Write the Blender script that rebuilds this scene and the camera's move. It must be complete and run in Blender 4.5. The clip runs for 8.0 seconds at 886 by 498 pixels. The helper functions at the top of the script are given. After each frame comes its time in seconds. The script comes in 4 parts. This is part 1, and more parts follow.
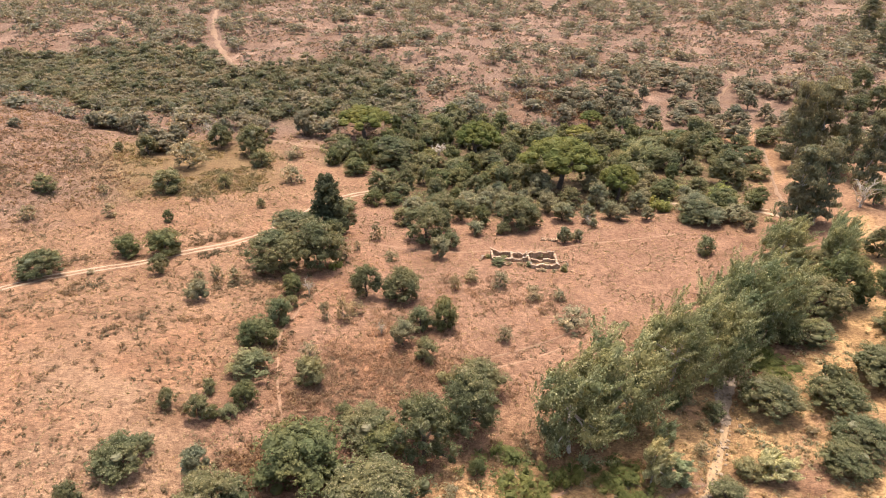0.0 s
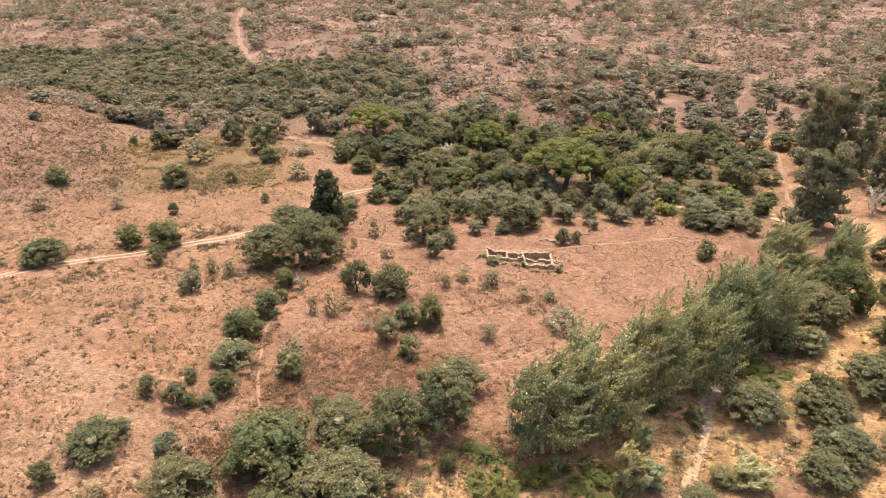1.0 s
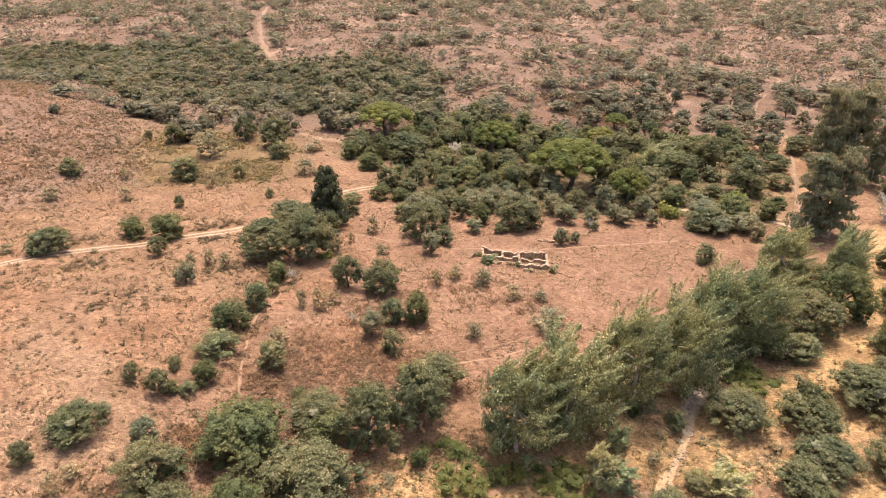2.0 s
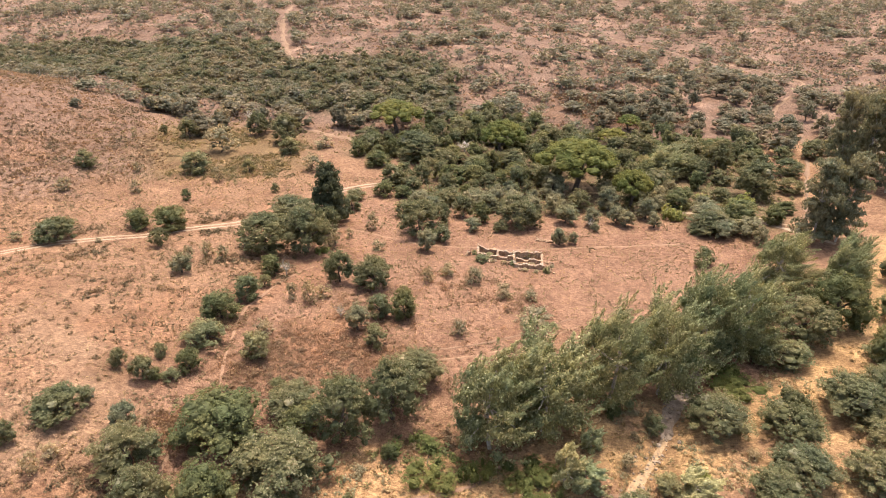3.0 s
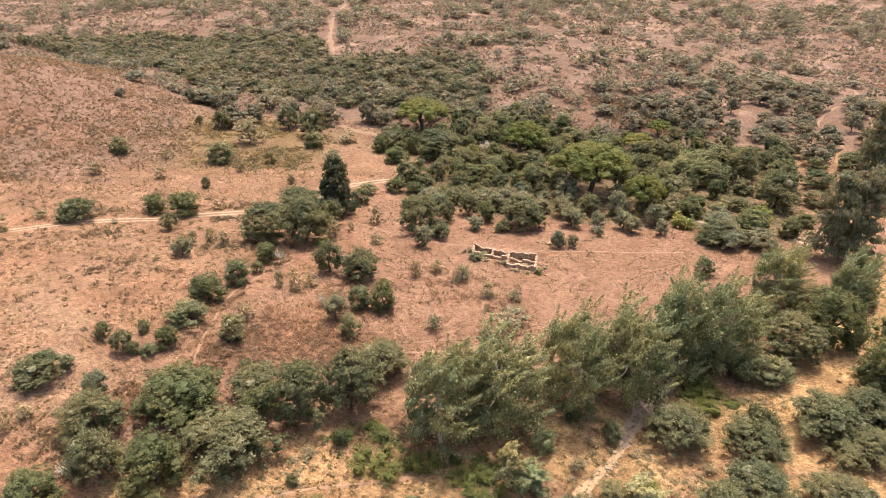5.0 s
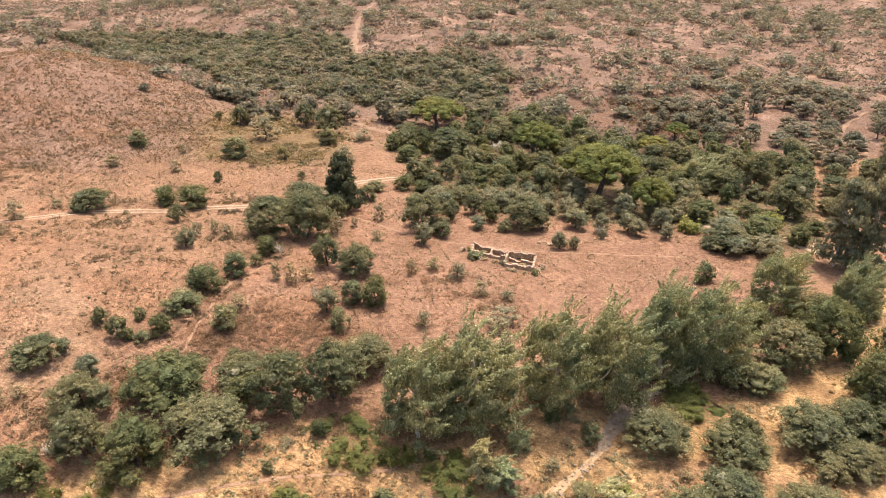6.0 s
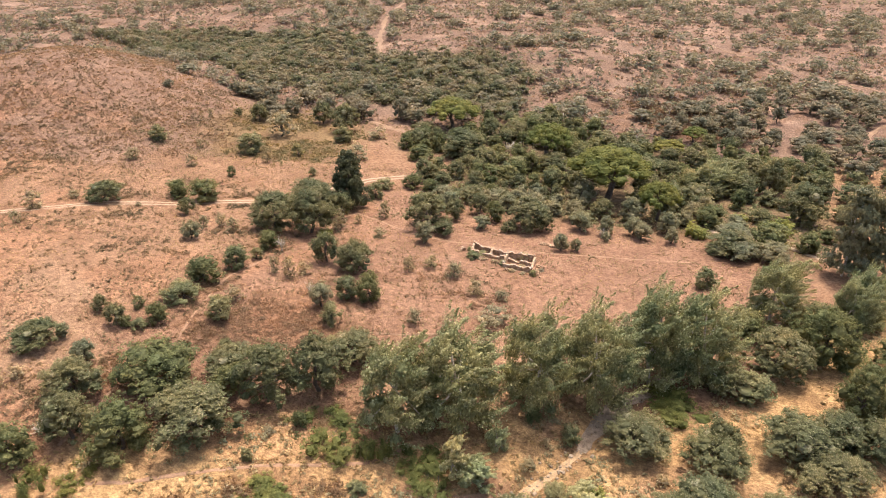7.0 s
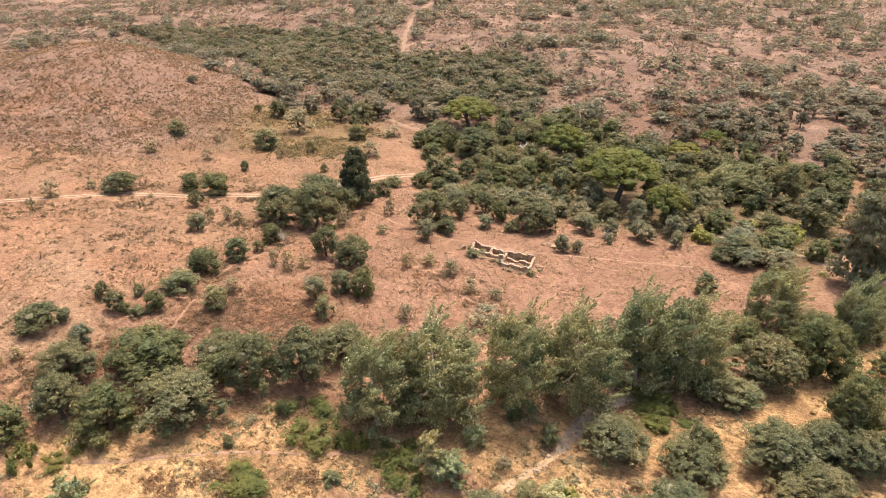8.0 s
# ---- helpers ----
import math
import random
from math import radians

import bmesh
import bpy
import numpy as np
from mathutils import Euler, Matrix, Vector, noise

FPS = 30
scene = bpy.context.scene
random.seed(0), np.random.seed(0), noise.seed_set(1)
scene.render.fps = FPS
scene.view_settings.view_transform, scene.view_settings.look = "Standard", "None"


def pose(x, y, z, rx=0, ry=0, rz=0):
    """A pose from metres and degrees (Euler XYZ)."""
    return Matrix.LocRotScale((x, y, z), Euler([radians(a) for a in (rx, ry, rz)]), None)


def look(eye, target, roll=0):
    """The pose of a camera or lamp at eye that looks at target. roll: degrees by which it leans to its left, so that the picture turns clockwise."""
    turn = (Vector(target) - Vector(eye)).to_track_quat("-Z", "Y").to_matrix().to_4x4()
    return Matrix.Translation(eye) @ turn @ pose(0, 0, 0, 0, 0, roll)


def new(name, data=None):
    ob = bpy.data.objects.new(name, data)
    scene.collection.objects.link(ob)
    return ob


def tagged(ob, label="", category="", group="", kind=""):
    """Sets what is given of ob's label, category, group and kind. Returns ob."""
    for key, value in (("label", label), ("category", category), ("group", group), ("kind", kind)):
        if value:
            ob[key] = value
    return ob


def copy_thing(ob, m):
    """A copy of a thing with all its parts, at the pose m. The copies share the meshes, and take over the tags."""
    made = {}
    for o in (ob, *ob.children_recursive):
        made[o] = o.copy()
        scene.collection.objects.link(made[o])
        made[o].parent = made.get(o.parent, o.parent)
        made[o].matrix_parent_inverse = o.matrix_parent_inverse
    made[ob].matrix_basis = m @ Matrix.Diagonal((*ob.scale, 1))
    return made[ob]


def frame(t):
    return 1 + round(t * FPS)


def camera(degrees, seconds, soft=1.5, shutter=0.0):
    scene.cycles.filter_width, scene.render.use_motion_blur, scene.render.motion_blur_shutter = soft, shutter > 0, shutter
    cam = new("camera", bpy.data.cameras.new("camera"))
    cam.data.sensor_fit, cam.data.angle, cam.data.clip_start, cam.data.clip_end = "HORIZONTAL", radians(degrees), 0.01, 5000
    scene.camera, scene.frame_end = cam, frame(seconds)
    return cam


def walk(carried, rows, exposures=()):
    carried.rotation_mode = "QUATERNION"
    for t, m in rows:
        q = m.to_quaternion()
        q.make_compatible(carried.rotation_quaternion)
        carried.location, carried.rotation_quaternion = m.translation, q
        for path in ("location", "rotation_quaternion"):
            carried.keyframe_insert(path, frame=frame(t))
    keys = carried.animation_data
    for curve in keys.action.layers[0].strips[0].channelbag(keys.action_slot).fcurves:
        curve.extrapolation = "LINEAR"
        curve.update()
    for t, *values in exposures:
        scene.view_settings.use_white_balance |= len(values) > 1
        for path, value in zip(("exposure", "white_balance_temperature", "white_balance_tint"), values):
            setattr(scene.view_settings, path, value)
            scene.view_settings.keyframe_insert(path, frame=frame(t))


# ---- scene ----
cam = camera(69.0, 8.0, soft=0.95)
METRES, EYE, TILT, LEAN, TURN = 50.0, 60.0, -28.0, 0.0, 0.0
ROWS = [
    (0.0, 0.0, 0.0, 0.0, 0.0, 0.0, -0.0),
    (0.5, 0.06, -0.0025, -0.0035, 1.19, 0.02, -0.63),
    (1.0, 0.1253, -0.0042, -0.0071, 2.49, 0.0, -1.33),
    (1.5, 0.1852, -0.0049, -0.0103, 3.68, -0.02, -1.96),
    (3.0, 0.3758, -0.0012, -0.0135, 7.49, -0.22, -3.95),
    (3.5, 0.4363, 0.0022, -0.0132, 8.71, -0.29, -4.57),
    (4.0, 0.5014, 0.0067, -0.0113, 10.14, -0.4, -5.29),
    (4.5, 0.5609, 0.0118, -0.0087, 11.45, -0.51, -5.99),
    (6.0, 0.748, 0.0366, 0.0036, 15.7, -1.03, -8.19),
    (6.5, 0.8064, 0.0471, 0.009, 17.1, -1.21, -8.88),
    (7.0, 0.8696, 0.0598, 0.0154, 18.62, -1.42, -9.64),
    (7.5, 0.9275, 0.0728, 0.0218, 20.03, -1.65, -10.34),
    (8.0, 0.99, 0.0884, 0.0292, 21.55, -1.94, -11.06),
]
walk(cam, [(t, pose(0, 0, EYE, TILT, LEAN, TURN) @ pose(METRES * x, METRES * y, METRES * z, 90 + pitch, roll, yaw)) for t, x, y, z, yaw, pitch, roll in ROWS], exposures=[(0.0, 1.31, 6650, 15)])

# ---------------------------------------------------------------- world, sun
world = bpy.data.worlds.new("sky")
scene.world = world
world.use_nodes = True
wt = world.node_tree
sky = wt.nodes.new("ShaderNodeTexSky")
sky.sky_type = "NISHITA"
sky.sun_disc = False
SUN_EL, SUN_AZ = 73.0, 4.0
sky.sun_elevation, sky.sun_rotation = radians(SUN_EL), radians(SUN_AZ)
sky.air_density, sky.dust_density, sky.ozone_density = 1.0, 6.0, 0.5
wt.nodes["Background"].inputs[1].default_value = 0.15
wt.links.new(sky.outputs[0], wt.nodes["Background"].inputs[0])
sun = new("sun", bpy.data.lights.new("sun", "SUN"))
sun.data.energy, sun.data.angle, sun.data.color = 2.32, radians(0.55), (1.0, 0.935, 0.85)
sx, sy = math.sin(radians(SUN_AZ)) * math.cos(radians(SUN_EL)), math.cos(radians(SUN_AZ)) * math.cos(radians(SUN_EL))
sun.matrix_world = look((sx * 300, sy * 300, 300 * math.sin(radians(SUN_EL))), (0, 0, 0))

# ---------------------------------------------------------------- noise and shape of the land
rng = np.random.default_rng(7)
TABLE = rng.random((256, 256))


def vnoise(x, y, scale, shift=0):
    """Smooth value noise, 0 to 1."""
    u, v = np.asarray(x) / scale + 17.3 * shift + 1000, np.asarray(y) / scale + 31.7 * shift + 1000
    i, j = np.floor(u).astype(int), np.floor(v).astype(int)
    a, b = u - i, v - j
    a, b = a * a * (3 - 2 * a), b * b * (3 - 2 * b)
    f = lambda p, q: TABLE[p % 256, q % 256]
    return (f(i, j) * (1 - a) + f(i + 1, j) * a) * (1 - b) + (f(i, j + 1) * (1 - a) + f(i + 1, j + 1) * a) * b


def fbm(x, y, scale, shift=0):
    return 0.5 * vnoise(x, y, scale, shift) + 0.3 * vnoise(x, y, scale / 2.1, shift + 3) + 0.2 * vnoise(x, y, scale / 4.3, shift + 5)


# rises and hollows of the valley: x, y, reach, height
HILLS = [
    (-55, 60, 30, 5.6),
    (-20, 75, 25, 0.4),
    (10, 85, 20, 2.2),
    (-60, 100, 30, -1.9),
    (-85, 125, 25, -0.1),
    (-150, 158, 28, 12.2),
    (-118, 150, 25, 3.8),
    (-165, 190, 35, 5.7),
    (-110, 195, 35, -5.3),
    (40, 60, 30, -2.7),
    (15, 130, 40, -3.2),
    (75, 120, 40, 0.6),
    (0, 190, 40, -4.3),
    (80, 200, 50, -4.4),
    (-60, 180, 35, -1.5),
    (-180, 270, 45, -9.3),
    (-105, 300, 40, 2.1),
    (-100, 360, 60, 3.6),
    (0, 280, 50, 4.1),
    (80, 300, 60, -3.6),
    (-230, 330, 60, 2.4),
    (60, 430, 90, 0.6),
    (-60, 450, 90, 2.9),
    (150, 100, 60, -4.2),
    (0, 30, 35, -3.5),
    (-110, 60, 40, 1.1),
]
LEVEL = 3.4
STREAM = [(52, 92), (46, 82), (43, 77), (40, 71), (38.2, 66), (36, 61), (32.3, 55.8), (28, 50), (20, 40), (8, 28)]


def smooth(e0, e1, v):
    s = np.clip((v - e0) / (e1 - e0), 0, 1)
    return s * s * (3 - 2 * s)


def line_dist(x, y, line):
    """Distance from points to a line of straight stretches."""
    best = np.full(np.shape(x), 1e9)
    for (ax, ay), (bx, by) in zip(line[:-1], line[1:]):
        dx, dy = bx - ax, by - ay
        s = np.clip(((x - ax) * dx + (y - ay) * dy) / (dx * dx + dy * dy), 0, 1)
        best = np.minimum(best, np.hypot(x - ax - s * dx, y - ay - s * dy))
    return best


def inside(x, y, poly, soft=4.0):
    """1 inside an outline, 0 outside, with a soft, ragged rim."""
    x, y = np.asarray(x, float), np.asarray(y, float)
    odd = np.zeros(x.shape, bool)
    for (ax, ay), (bx, by) in zip(poly, poly[1:] + poly[:1]):
        if ay != by:
            odd ^= ((ay > y) != (by > y)) & (x < (bx - ax) * (y - ay) / (by - ay) + ax)
    d = line_dist(x, y, poly + poly[:1]) * np.where(odd, 1, -1)
    return smooth(-soft, soft, d + soft * 3.0 * (fbm(x, y, soft * 2.5, 9) - 0.5))


def land(x, y):
    """Height of the ground."""
    x, y = np.asarray(x, float), np.asarray(y, float)
    z = np.full(x.shape, LEVEL)
    for cx, cy, s, a in HILLS:
        z = z + a * np.exp(-((x - cx) ** 2 + (y - cy) ** 2) / (2 * s * s))
    far = np.hypot(x, y)
    z = z + 26 * smooth(520, 1500, far) + 40 * smooth(520, 2200, far) * fbm(x, y, 420, 2)
    z = z + 0.55 * (fbm(x, y, 16, 4) - 0.5) + (fbm(x, y, 34, 6) - 0.5) * 3.2 * smooth(190, 300, y)
    z = z - 1.0 * np.exp(-(line_dist(x, y, STREAM) / 1.9) ** 2)
    return z


def up(x, y):
    return float(land(np.array([x]), np.array([y]))[0])


# ---------------------------------------------------------------- materials
def shader(name, rough=0.85):
    m = bpy.data.materials.new(name)
    m.use_nodes = True
    nt = m.node_tree
    b = nt.nodes["Principled BSDF"]
    b.inputs["Roughness"].default_value = rough
    b.inputs["Specular IOR Level"].default_value = 0.25
    return m, nt, b


def node(nt, kind, **vals):
    n = nt.nodes.new(kind)
    for k, v in vals.items():
        n.inputs[k].default_value = v
    return n


def ramp(nt, fac, stops):
    r = nt.nodes.new("ShaderNodeValToRGB")
    while len(r.color_ramp.elements) < len(stops):
        r.color_ramp.elements.new(0.5)
    for e, (p, c) in zip(r.color_ramp.elements, stops):
        e.position, e.color = p, (*c, 1)
    nt.links.new(fac, r.inputs[0])
    return r.outputs[0]


def mul(nt, a, b, fac=1.0, how="MULTIPLY"):
    n = nt.nodes.new("ShaderNodeMix")
    n.data_type, n.blend_type = "RGBA", how
    n.inputs[0].default_value = fac
    nt.links.new(a, n.inputs[6])
    nt.links.new(b, n.inputs[7])
    return n.outputs[2]


def leaf_material(name, dark, light, gloss=0.6, through_light=0.42, age=None):
    """Foliage: each leaf cluster has its own tint, each plant too; part of the light passes through."""
    m, nt, b = shader(name, gloss)
    geo, info = nt.nodes.new("ShaderNodeNewGeometry"), nt.nodes.new("ShaderNodeObjectInfo")
    b.inputs["Specular IOR Level"].default_value = 0.12
    mid = tuple((p + q) / 2 for p, q in zip(dark, light))
    dark, light = tuple(0.6 * p + 0.4 * m_ for p, m_ in zip(dark, mid)), tuple(0.7 * p + 0.3 * m_ for p, m_ in zip(light, mid))
    stops = [(0.0, dark), (0.45, mid), (0.85, light)] + ([(1.0, age)] if age else [])
    col = ramp(nt, geo.outputs["Random Per Island"], stops)
    tint = ramp(nt, info.outputs["Random"], [(0.0, (0.88, 0.91, 0.84)), (0.5, (1.0, 0.985, 0.95)), (1.0, (1.14, 1.07, 0.99))])
    tex = node(nt, "ShaderNodeTexNoise", Scale=0.9, Detail=3.0)
    nt.links.new(geo.outputs["Position"], tex.inputs["Vector"])
    patch = ramp(nt, tex.outputs[0], [(0.3, (0.76, 0.79, 0.80)), (0.7, (1.14, 1.1, 1.04))])
    wide = node(nt, "ShaderNodeTexNoise", Scale=0.17, Detail=2.0)
    nt.links.new(geo.outputs["Position"], wide.inputs["Vector"])
    stand = ramp(nt, wide.outputs[0], [(0.36, (0.74, 0.84, 0.86)), (0.5, (1.0, 1.0, 1.0)), (0.64, (1.16, 1.08, 1.02))])
    col = mul(nt, mul(nt, mul(nt, col, tint), patch), stand)
    nt.links.new(col, b.inputs["Base Color"])
    tr = nt.nodes.new("ShaderNodeBsdfTranslucent")
    glow = nt.nodes.new("ShaderNodeRGB")
    glow.outputs[0].default_value = (1.62, 1.48, 1.17, 1)
    nt.links.new(mul(nt, col, glow.outputs[0]), tr.inputs[0])
    mix = nt.nodes.new("ShaderNodeMixShader")
    mix.inputs[0].default_value = through_light
    nt.links.new(b.outputs[0], mix.inputs[1])
    nt.links.new(tr.outputs[0], mix.inputs[2])
    nt.links.new(mix.outputs[0], nt.nodes["Material Output"].inputs[0])
    return m


def rough_material(name, stops, scale=3.0, rough=0.9, bump=0.4, fine=14.0):
    """Bark, stone, earth: noise at two sizes, with relief."""
    m, nt, b = shader(name, rough)
    geo, info = nt.nodes.new("ShaderNodeNewGeometry"), nt.nodes.new("ShaderNodeObjectInfo")
    big, small = node(nt, "ShaderNodeTexNoise", Scale=scale, Detail=4.0), node(nt, "ShaderNodeTexNoise", Scale=fine, Detail=5.0)
    for n in (big, small):
        nt.links.new(geo.outputs["Position"], n.inputs["Vector"])
    col = ramp(nt, big.outputs[0], stops)
    col = mul(nt, col, ramp(nt, small.outputs[0], [(0.25, (0.6, 0.6, 0.6)), (0.75, (1.25, 1.22, 1.18))]))
    col = mul(nt, col, ramp(nt, geo.outputs["Random Per Island"], [(0.0, (0.78, 0.76, 0.74)), (1.0, (1.18, 1.16, 1.12))]))
    nt.links.new(col, b.inputs["Base Color"])
    bm = node(nt, "ShaderNodeBump", Strength=bump, Distance=0.06)
    nt.links.new(small.outputs[0], bm.inputs["Height"])
    nt.links.new(bm.outputs[0], b.inputs["Normal"])
    return m


def ground_material():
    """Earth and dry grass: the soil's own colour, straw streaks, crumbs and relief."""
    m, nt, b = shader("earth_and_straw", 0.95)
    b.inputs["Specular IOR Level"].default_value = 0.1
    soil = nt.nodes.new("ShaderNodeVertexColor")
    soil.layer_name = "soil"
    geo = nt.nodes.new("ShaderNodeNewGeometry")
    big = node(nt, "ShaderNodeTexNoise", Scale=0.16, Detail=5.0, Roughness=0.6)
    mid = node(nt, "ShaderNodeTexNoise", Scale=1.1, Detail=5.0, Roughness=0.65)
    fine = node(nt, "ShaderNodeTexNoise", Scale=5.5, Detail=6.0, Roughness=0.72)
    warp = nt.nodes.new("ShaderNodeMapping")
    warp.inputs["Scale"].default_value = (0.85, 1.7, 1.0)
    warp.inputs["Rotation"].default_value = (0, 0, radians(12))
    nt.links.new(geo.outputs["Position"], warp.inputs[0])
    straw = node(nt, "ShaderNodeTexNoise", Scale=2.0, Detail=5.0, Roughness=0.7)
    for n in (big, mid, fine):
        nt.links.new(geo.outputs["Position"], n.inputs["Vector"])
    nt.links.new(warp.outputs[0], straw.inputs["Vector"])
    col = mul(nt, soil.outputs[0], ramp(nt, big.outputs[0], [(0.3, (0.82, 0.78, 0.76)), (0.7, (1.14, 1.14, 1.12))]))
    col = mul(nt, col, ramp(nt, mid.outputs[0], [(0.36, (0.70, 0.66, 0.64)), (0.5, (1.0, 0.98, 0.96)), (0.64, (1.2, 1.2, 1.17))]))
    col = mul(nt, col, ramp(nt, fine.outputs[0], [(0.36, (0.66, 0.63, 0.61)), (0.5, (1.0, 1.0, 1.0)), (0.64, (1.22, 1.22, 1.19))]))
    col = mul(nt, col, ramp(nt, straw.outputs[0], [(0.38, (0.70, 0.66, 0.64)), (0.5, (1.0, 0.99, 0.98)), (0.64, (1.3, 1.3, 1.26))]))
    nt.links.new(col, b.inputs["Base Color"])
    bm = node(nt, "ShaderNodeBump", Strength=0.8, Distance=0.25)
    nt.links.new(fine.outputs[0], bm.inputs["Height"])
    nt.links.new(bm.outputs[0], b.inputs["Normal"])
    return m


EARTH = ground_material()
BARK = rough_material("bark", [(0.3, (0.059, 0.045, 0.033)), (0.7, (0.130, 0.106, 0.083))])
BARK_PALE = rough_material("bleached_wood", [(0.3, (0.343, 0.311, 0.272)), (0.7, (0.554, 0.524, 0.462))])
SAND = rough_material("pale_track_sand", [(0.3, (0.261, 0.195, 0.130)), (0.7, (0.355, 0.278, 0.195))], scale=0.7, fine=5.0)
CLAY = rough_material("trodden_clay", [(0.3, (0.176, 0.112, 0.071)), (0.7, (0.236, 0.158, 0.101))], scale=0.7, fine=5.0)
FAINT = rough_material("lightly_trodden_earth", [(0.3, (0.205, 0.122, 0.076)), (0.7, (0.265, 0.170, 0.108))], scale=0.7, fine=5.0)
STRAW_PATH = rough_material("trodden_straw", [(0.3, (0.265, 0.182, 0.104)), (0.7, (0.345, 0.248, 0.146))], scale=0.9, fine=5.0)
PEBBLE = rough_material("stream_pebbles", [(0.3, (0.190, 0.145, 0.105)), (0.7, (0.33, 0.268, 0.200))], scale=1.5, fine=7.0, bump=0.9)
STONE = rough_material("rubble_masonry", [(0.3, (0.250, 0.160, 0.098)), (0.55, (0.370, 0.262, 0.168)), (0.75, (0.480, 0.390, 0.295))], scale=1.6, fine=5.0, bump=0.8)
CAPPING = rough_material("lime_washed_stone", [(0.3, (0.250, 0.206, 0.158)), (0.7, (0.410, 0.370, 0.310))], scale=2.0, fine=6.0, bump=0.6)
L_OAK = leaf_material("oak_leaves", (0.074, 0.079, 0.038), (0.194, 0.194, 0.104), age=(0.28, 0.266, 0.175))
L_DARK = leaf_material("dark_evergreen_leaves", (0.072, 0.079, 0.034), (0.190, 0.196, 0.090))
L_OLIVE = leaf_material("olive_leaves", (0.108, 0.110, 0.064), (0.285, 0.276, 0.178))
L_POPLAR = leaf_material("poplar_leaves", (0.092, 0.106, 0.050), (0.280, 0.302, 0.165), age=(0.430, 0.450, 0.300))
L_PINE = leaf_material("pine_needles", (0.080, 0.090, 0.024), (0.200, 0.208, 0.062))
L_CONE = leaf_material("conifer_needles", (0.043, 0.049, 0.030), (0.110, 0.120, 0.070))
L_GUM = leaf_material("gum_leaves", (0.084, 0.090, 0.057), (0.250, 0.250, 0.160))
L_GREEN = leaf_material("fresh_green_leaves", (0.070, 0.080, 0.022), (0.165, 0.175, 0.060))
L_YOUNG = leaf_material("young_poplar_leaves", (0.170, 0.176, 0.088), (0.400, 0.400, 0.230), age=(0.50, 0.50, 0.33))
L_LIME = leaf_material("light_green_leaves", (0.136, 0.152, 0.040), (0.288, 0.304, 0.112))
L_DRY = leaf_material("dry_shrub_twigs", (0.190, 0.166, 0.104), (0.360, 0.315, 0.205), age=(0.43, 0.37, 0.26))
L_HEATH = leaf_material("brown_heath", (0.125, 0.082, 0.055), (0.255, 0.174, 0.112))
L_WEED = leaf_material("withered_weeds", (0.098, 0.070, 0.045), (0.215, 0.152, 0.094))
L_STRAW = leaf_material("straw", (0.213, 0.148, 0.077), (0.367, 0.278, 0.160))
L_WOOD_GREY = leaf_material("grey_wood_leaves", (0.112, 0.108, 0.070), (0.230, 0.212, 0.148))
L_BUSH = leaf_material("bush_leaves", (0.100, 0.104, 0.050), (0.258, 0.252, 0.138))
L_WOOD = leaf_material("far_wood_leaves", (0.080, 0.083, 0.044), (0.190, 0.182, 0.108))
L_DUSK = leaf_material("dark_scrub_twigs", (0.088, 0.058, 0.036), (0.190, 0.125, 0.078))
L_RANK = leaf_material("rank_grass_blades", (0.120, 0.090, 0.044), (0.265, 0.202, 0.106))
L_GRASS = leaf_material("bleached_grass", (0.120, 0.080, 0.048), (0.288, 0.212, 0.132))
L_FAR = leaf_material("far_oak_leaves", (0.104, 0.098, 0.066), (0.232, 0.213, 0.150), age=(0.28, 0.252, 0.19))
L_BRUSH = leaf_material("bare_brushwood", (0.078, 0.060, 0.049), (0.185, 0.148, 0.122))


# ---------------------------------------------------------------- mesh helpers
def mesh_of(name, verts, faces, mat):
    me = bpy.data.meshes.new(name)
    me.from_pydata(np.asarray(verts).tolist(), [], np.asarray(faces).tolist() if not isinstance(faces, list) else faces)
    me.materials.append(mat)
    return me


def part(name, me, parent, label=""):
    ob = new(name, me)
    ob.parent = parent
    return tagged(ob, label)


def leaves(centres, normals, size, gen, aspect=1.0, along=None):
    """Small four-cornered leaf clusters: corners and faces."""
    n = len(centres)
    nrm = normals / (np.linalg.norm(normals, axis=1, keepdims=True) + 1e-9)
    ref = gen.normal(size=(n, 3)) if along is None else along + 0.25 * gen.normal(size=(n, 3))
    u = ref - (ref * nrm).sum(1, keepdims=True) * nrm
    u /= np.linalg.norm(u, axis=1, keepdims=True) + 1e-9
    v = np.cross(nrm, u)
    s = np.asarray(size).reshape(-1, 1) * 0.5
    ua, vb = u * s * aspect, v * s
    bend = nrm * s * 0.35
    quad = np.stack([centres - ua, centres + vb - bend, centres + ua, centres - vb - bend], 1)
    return quad.reshape(-1, 3), np.arange(4 * n).reshape(n, 4)


def join(parts_):
    vs, fs, k = [], [], 0
    for v, f in parts_:
        vs.append(v)
        fs.append(f + k)
        k += len(v)
    return np.concatenate(vs), np.concatenate(fs)


def ball(c, r, rz, gen, n=7):
    """A rough closed lump that fills the heart of a crown lobe (quads)."""
    th = np.linspace(0, 2 * np.pi, n, endpoint=False)
    ph = np.array([-1.52, -0.7, 0.05, 0.75, 1.53])
    v = np.array([[np.cos(p) * np.cos(t), np.cos(p) * np.sin(t), np.sin(p)] for p in ph for t in th])
    v *= gen.uniform(0.82, 1.1, (len(v), 1))
    f = np.array([[i * n + j, i * n + (j + 1) % n, (i + 1) * n + (j + 1) % n, (i + 1) * n + j] for i in range(4) for j in range(n)])
    return v * np.array([r, r, rz]) + np.array(c), f


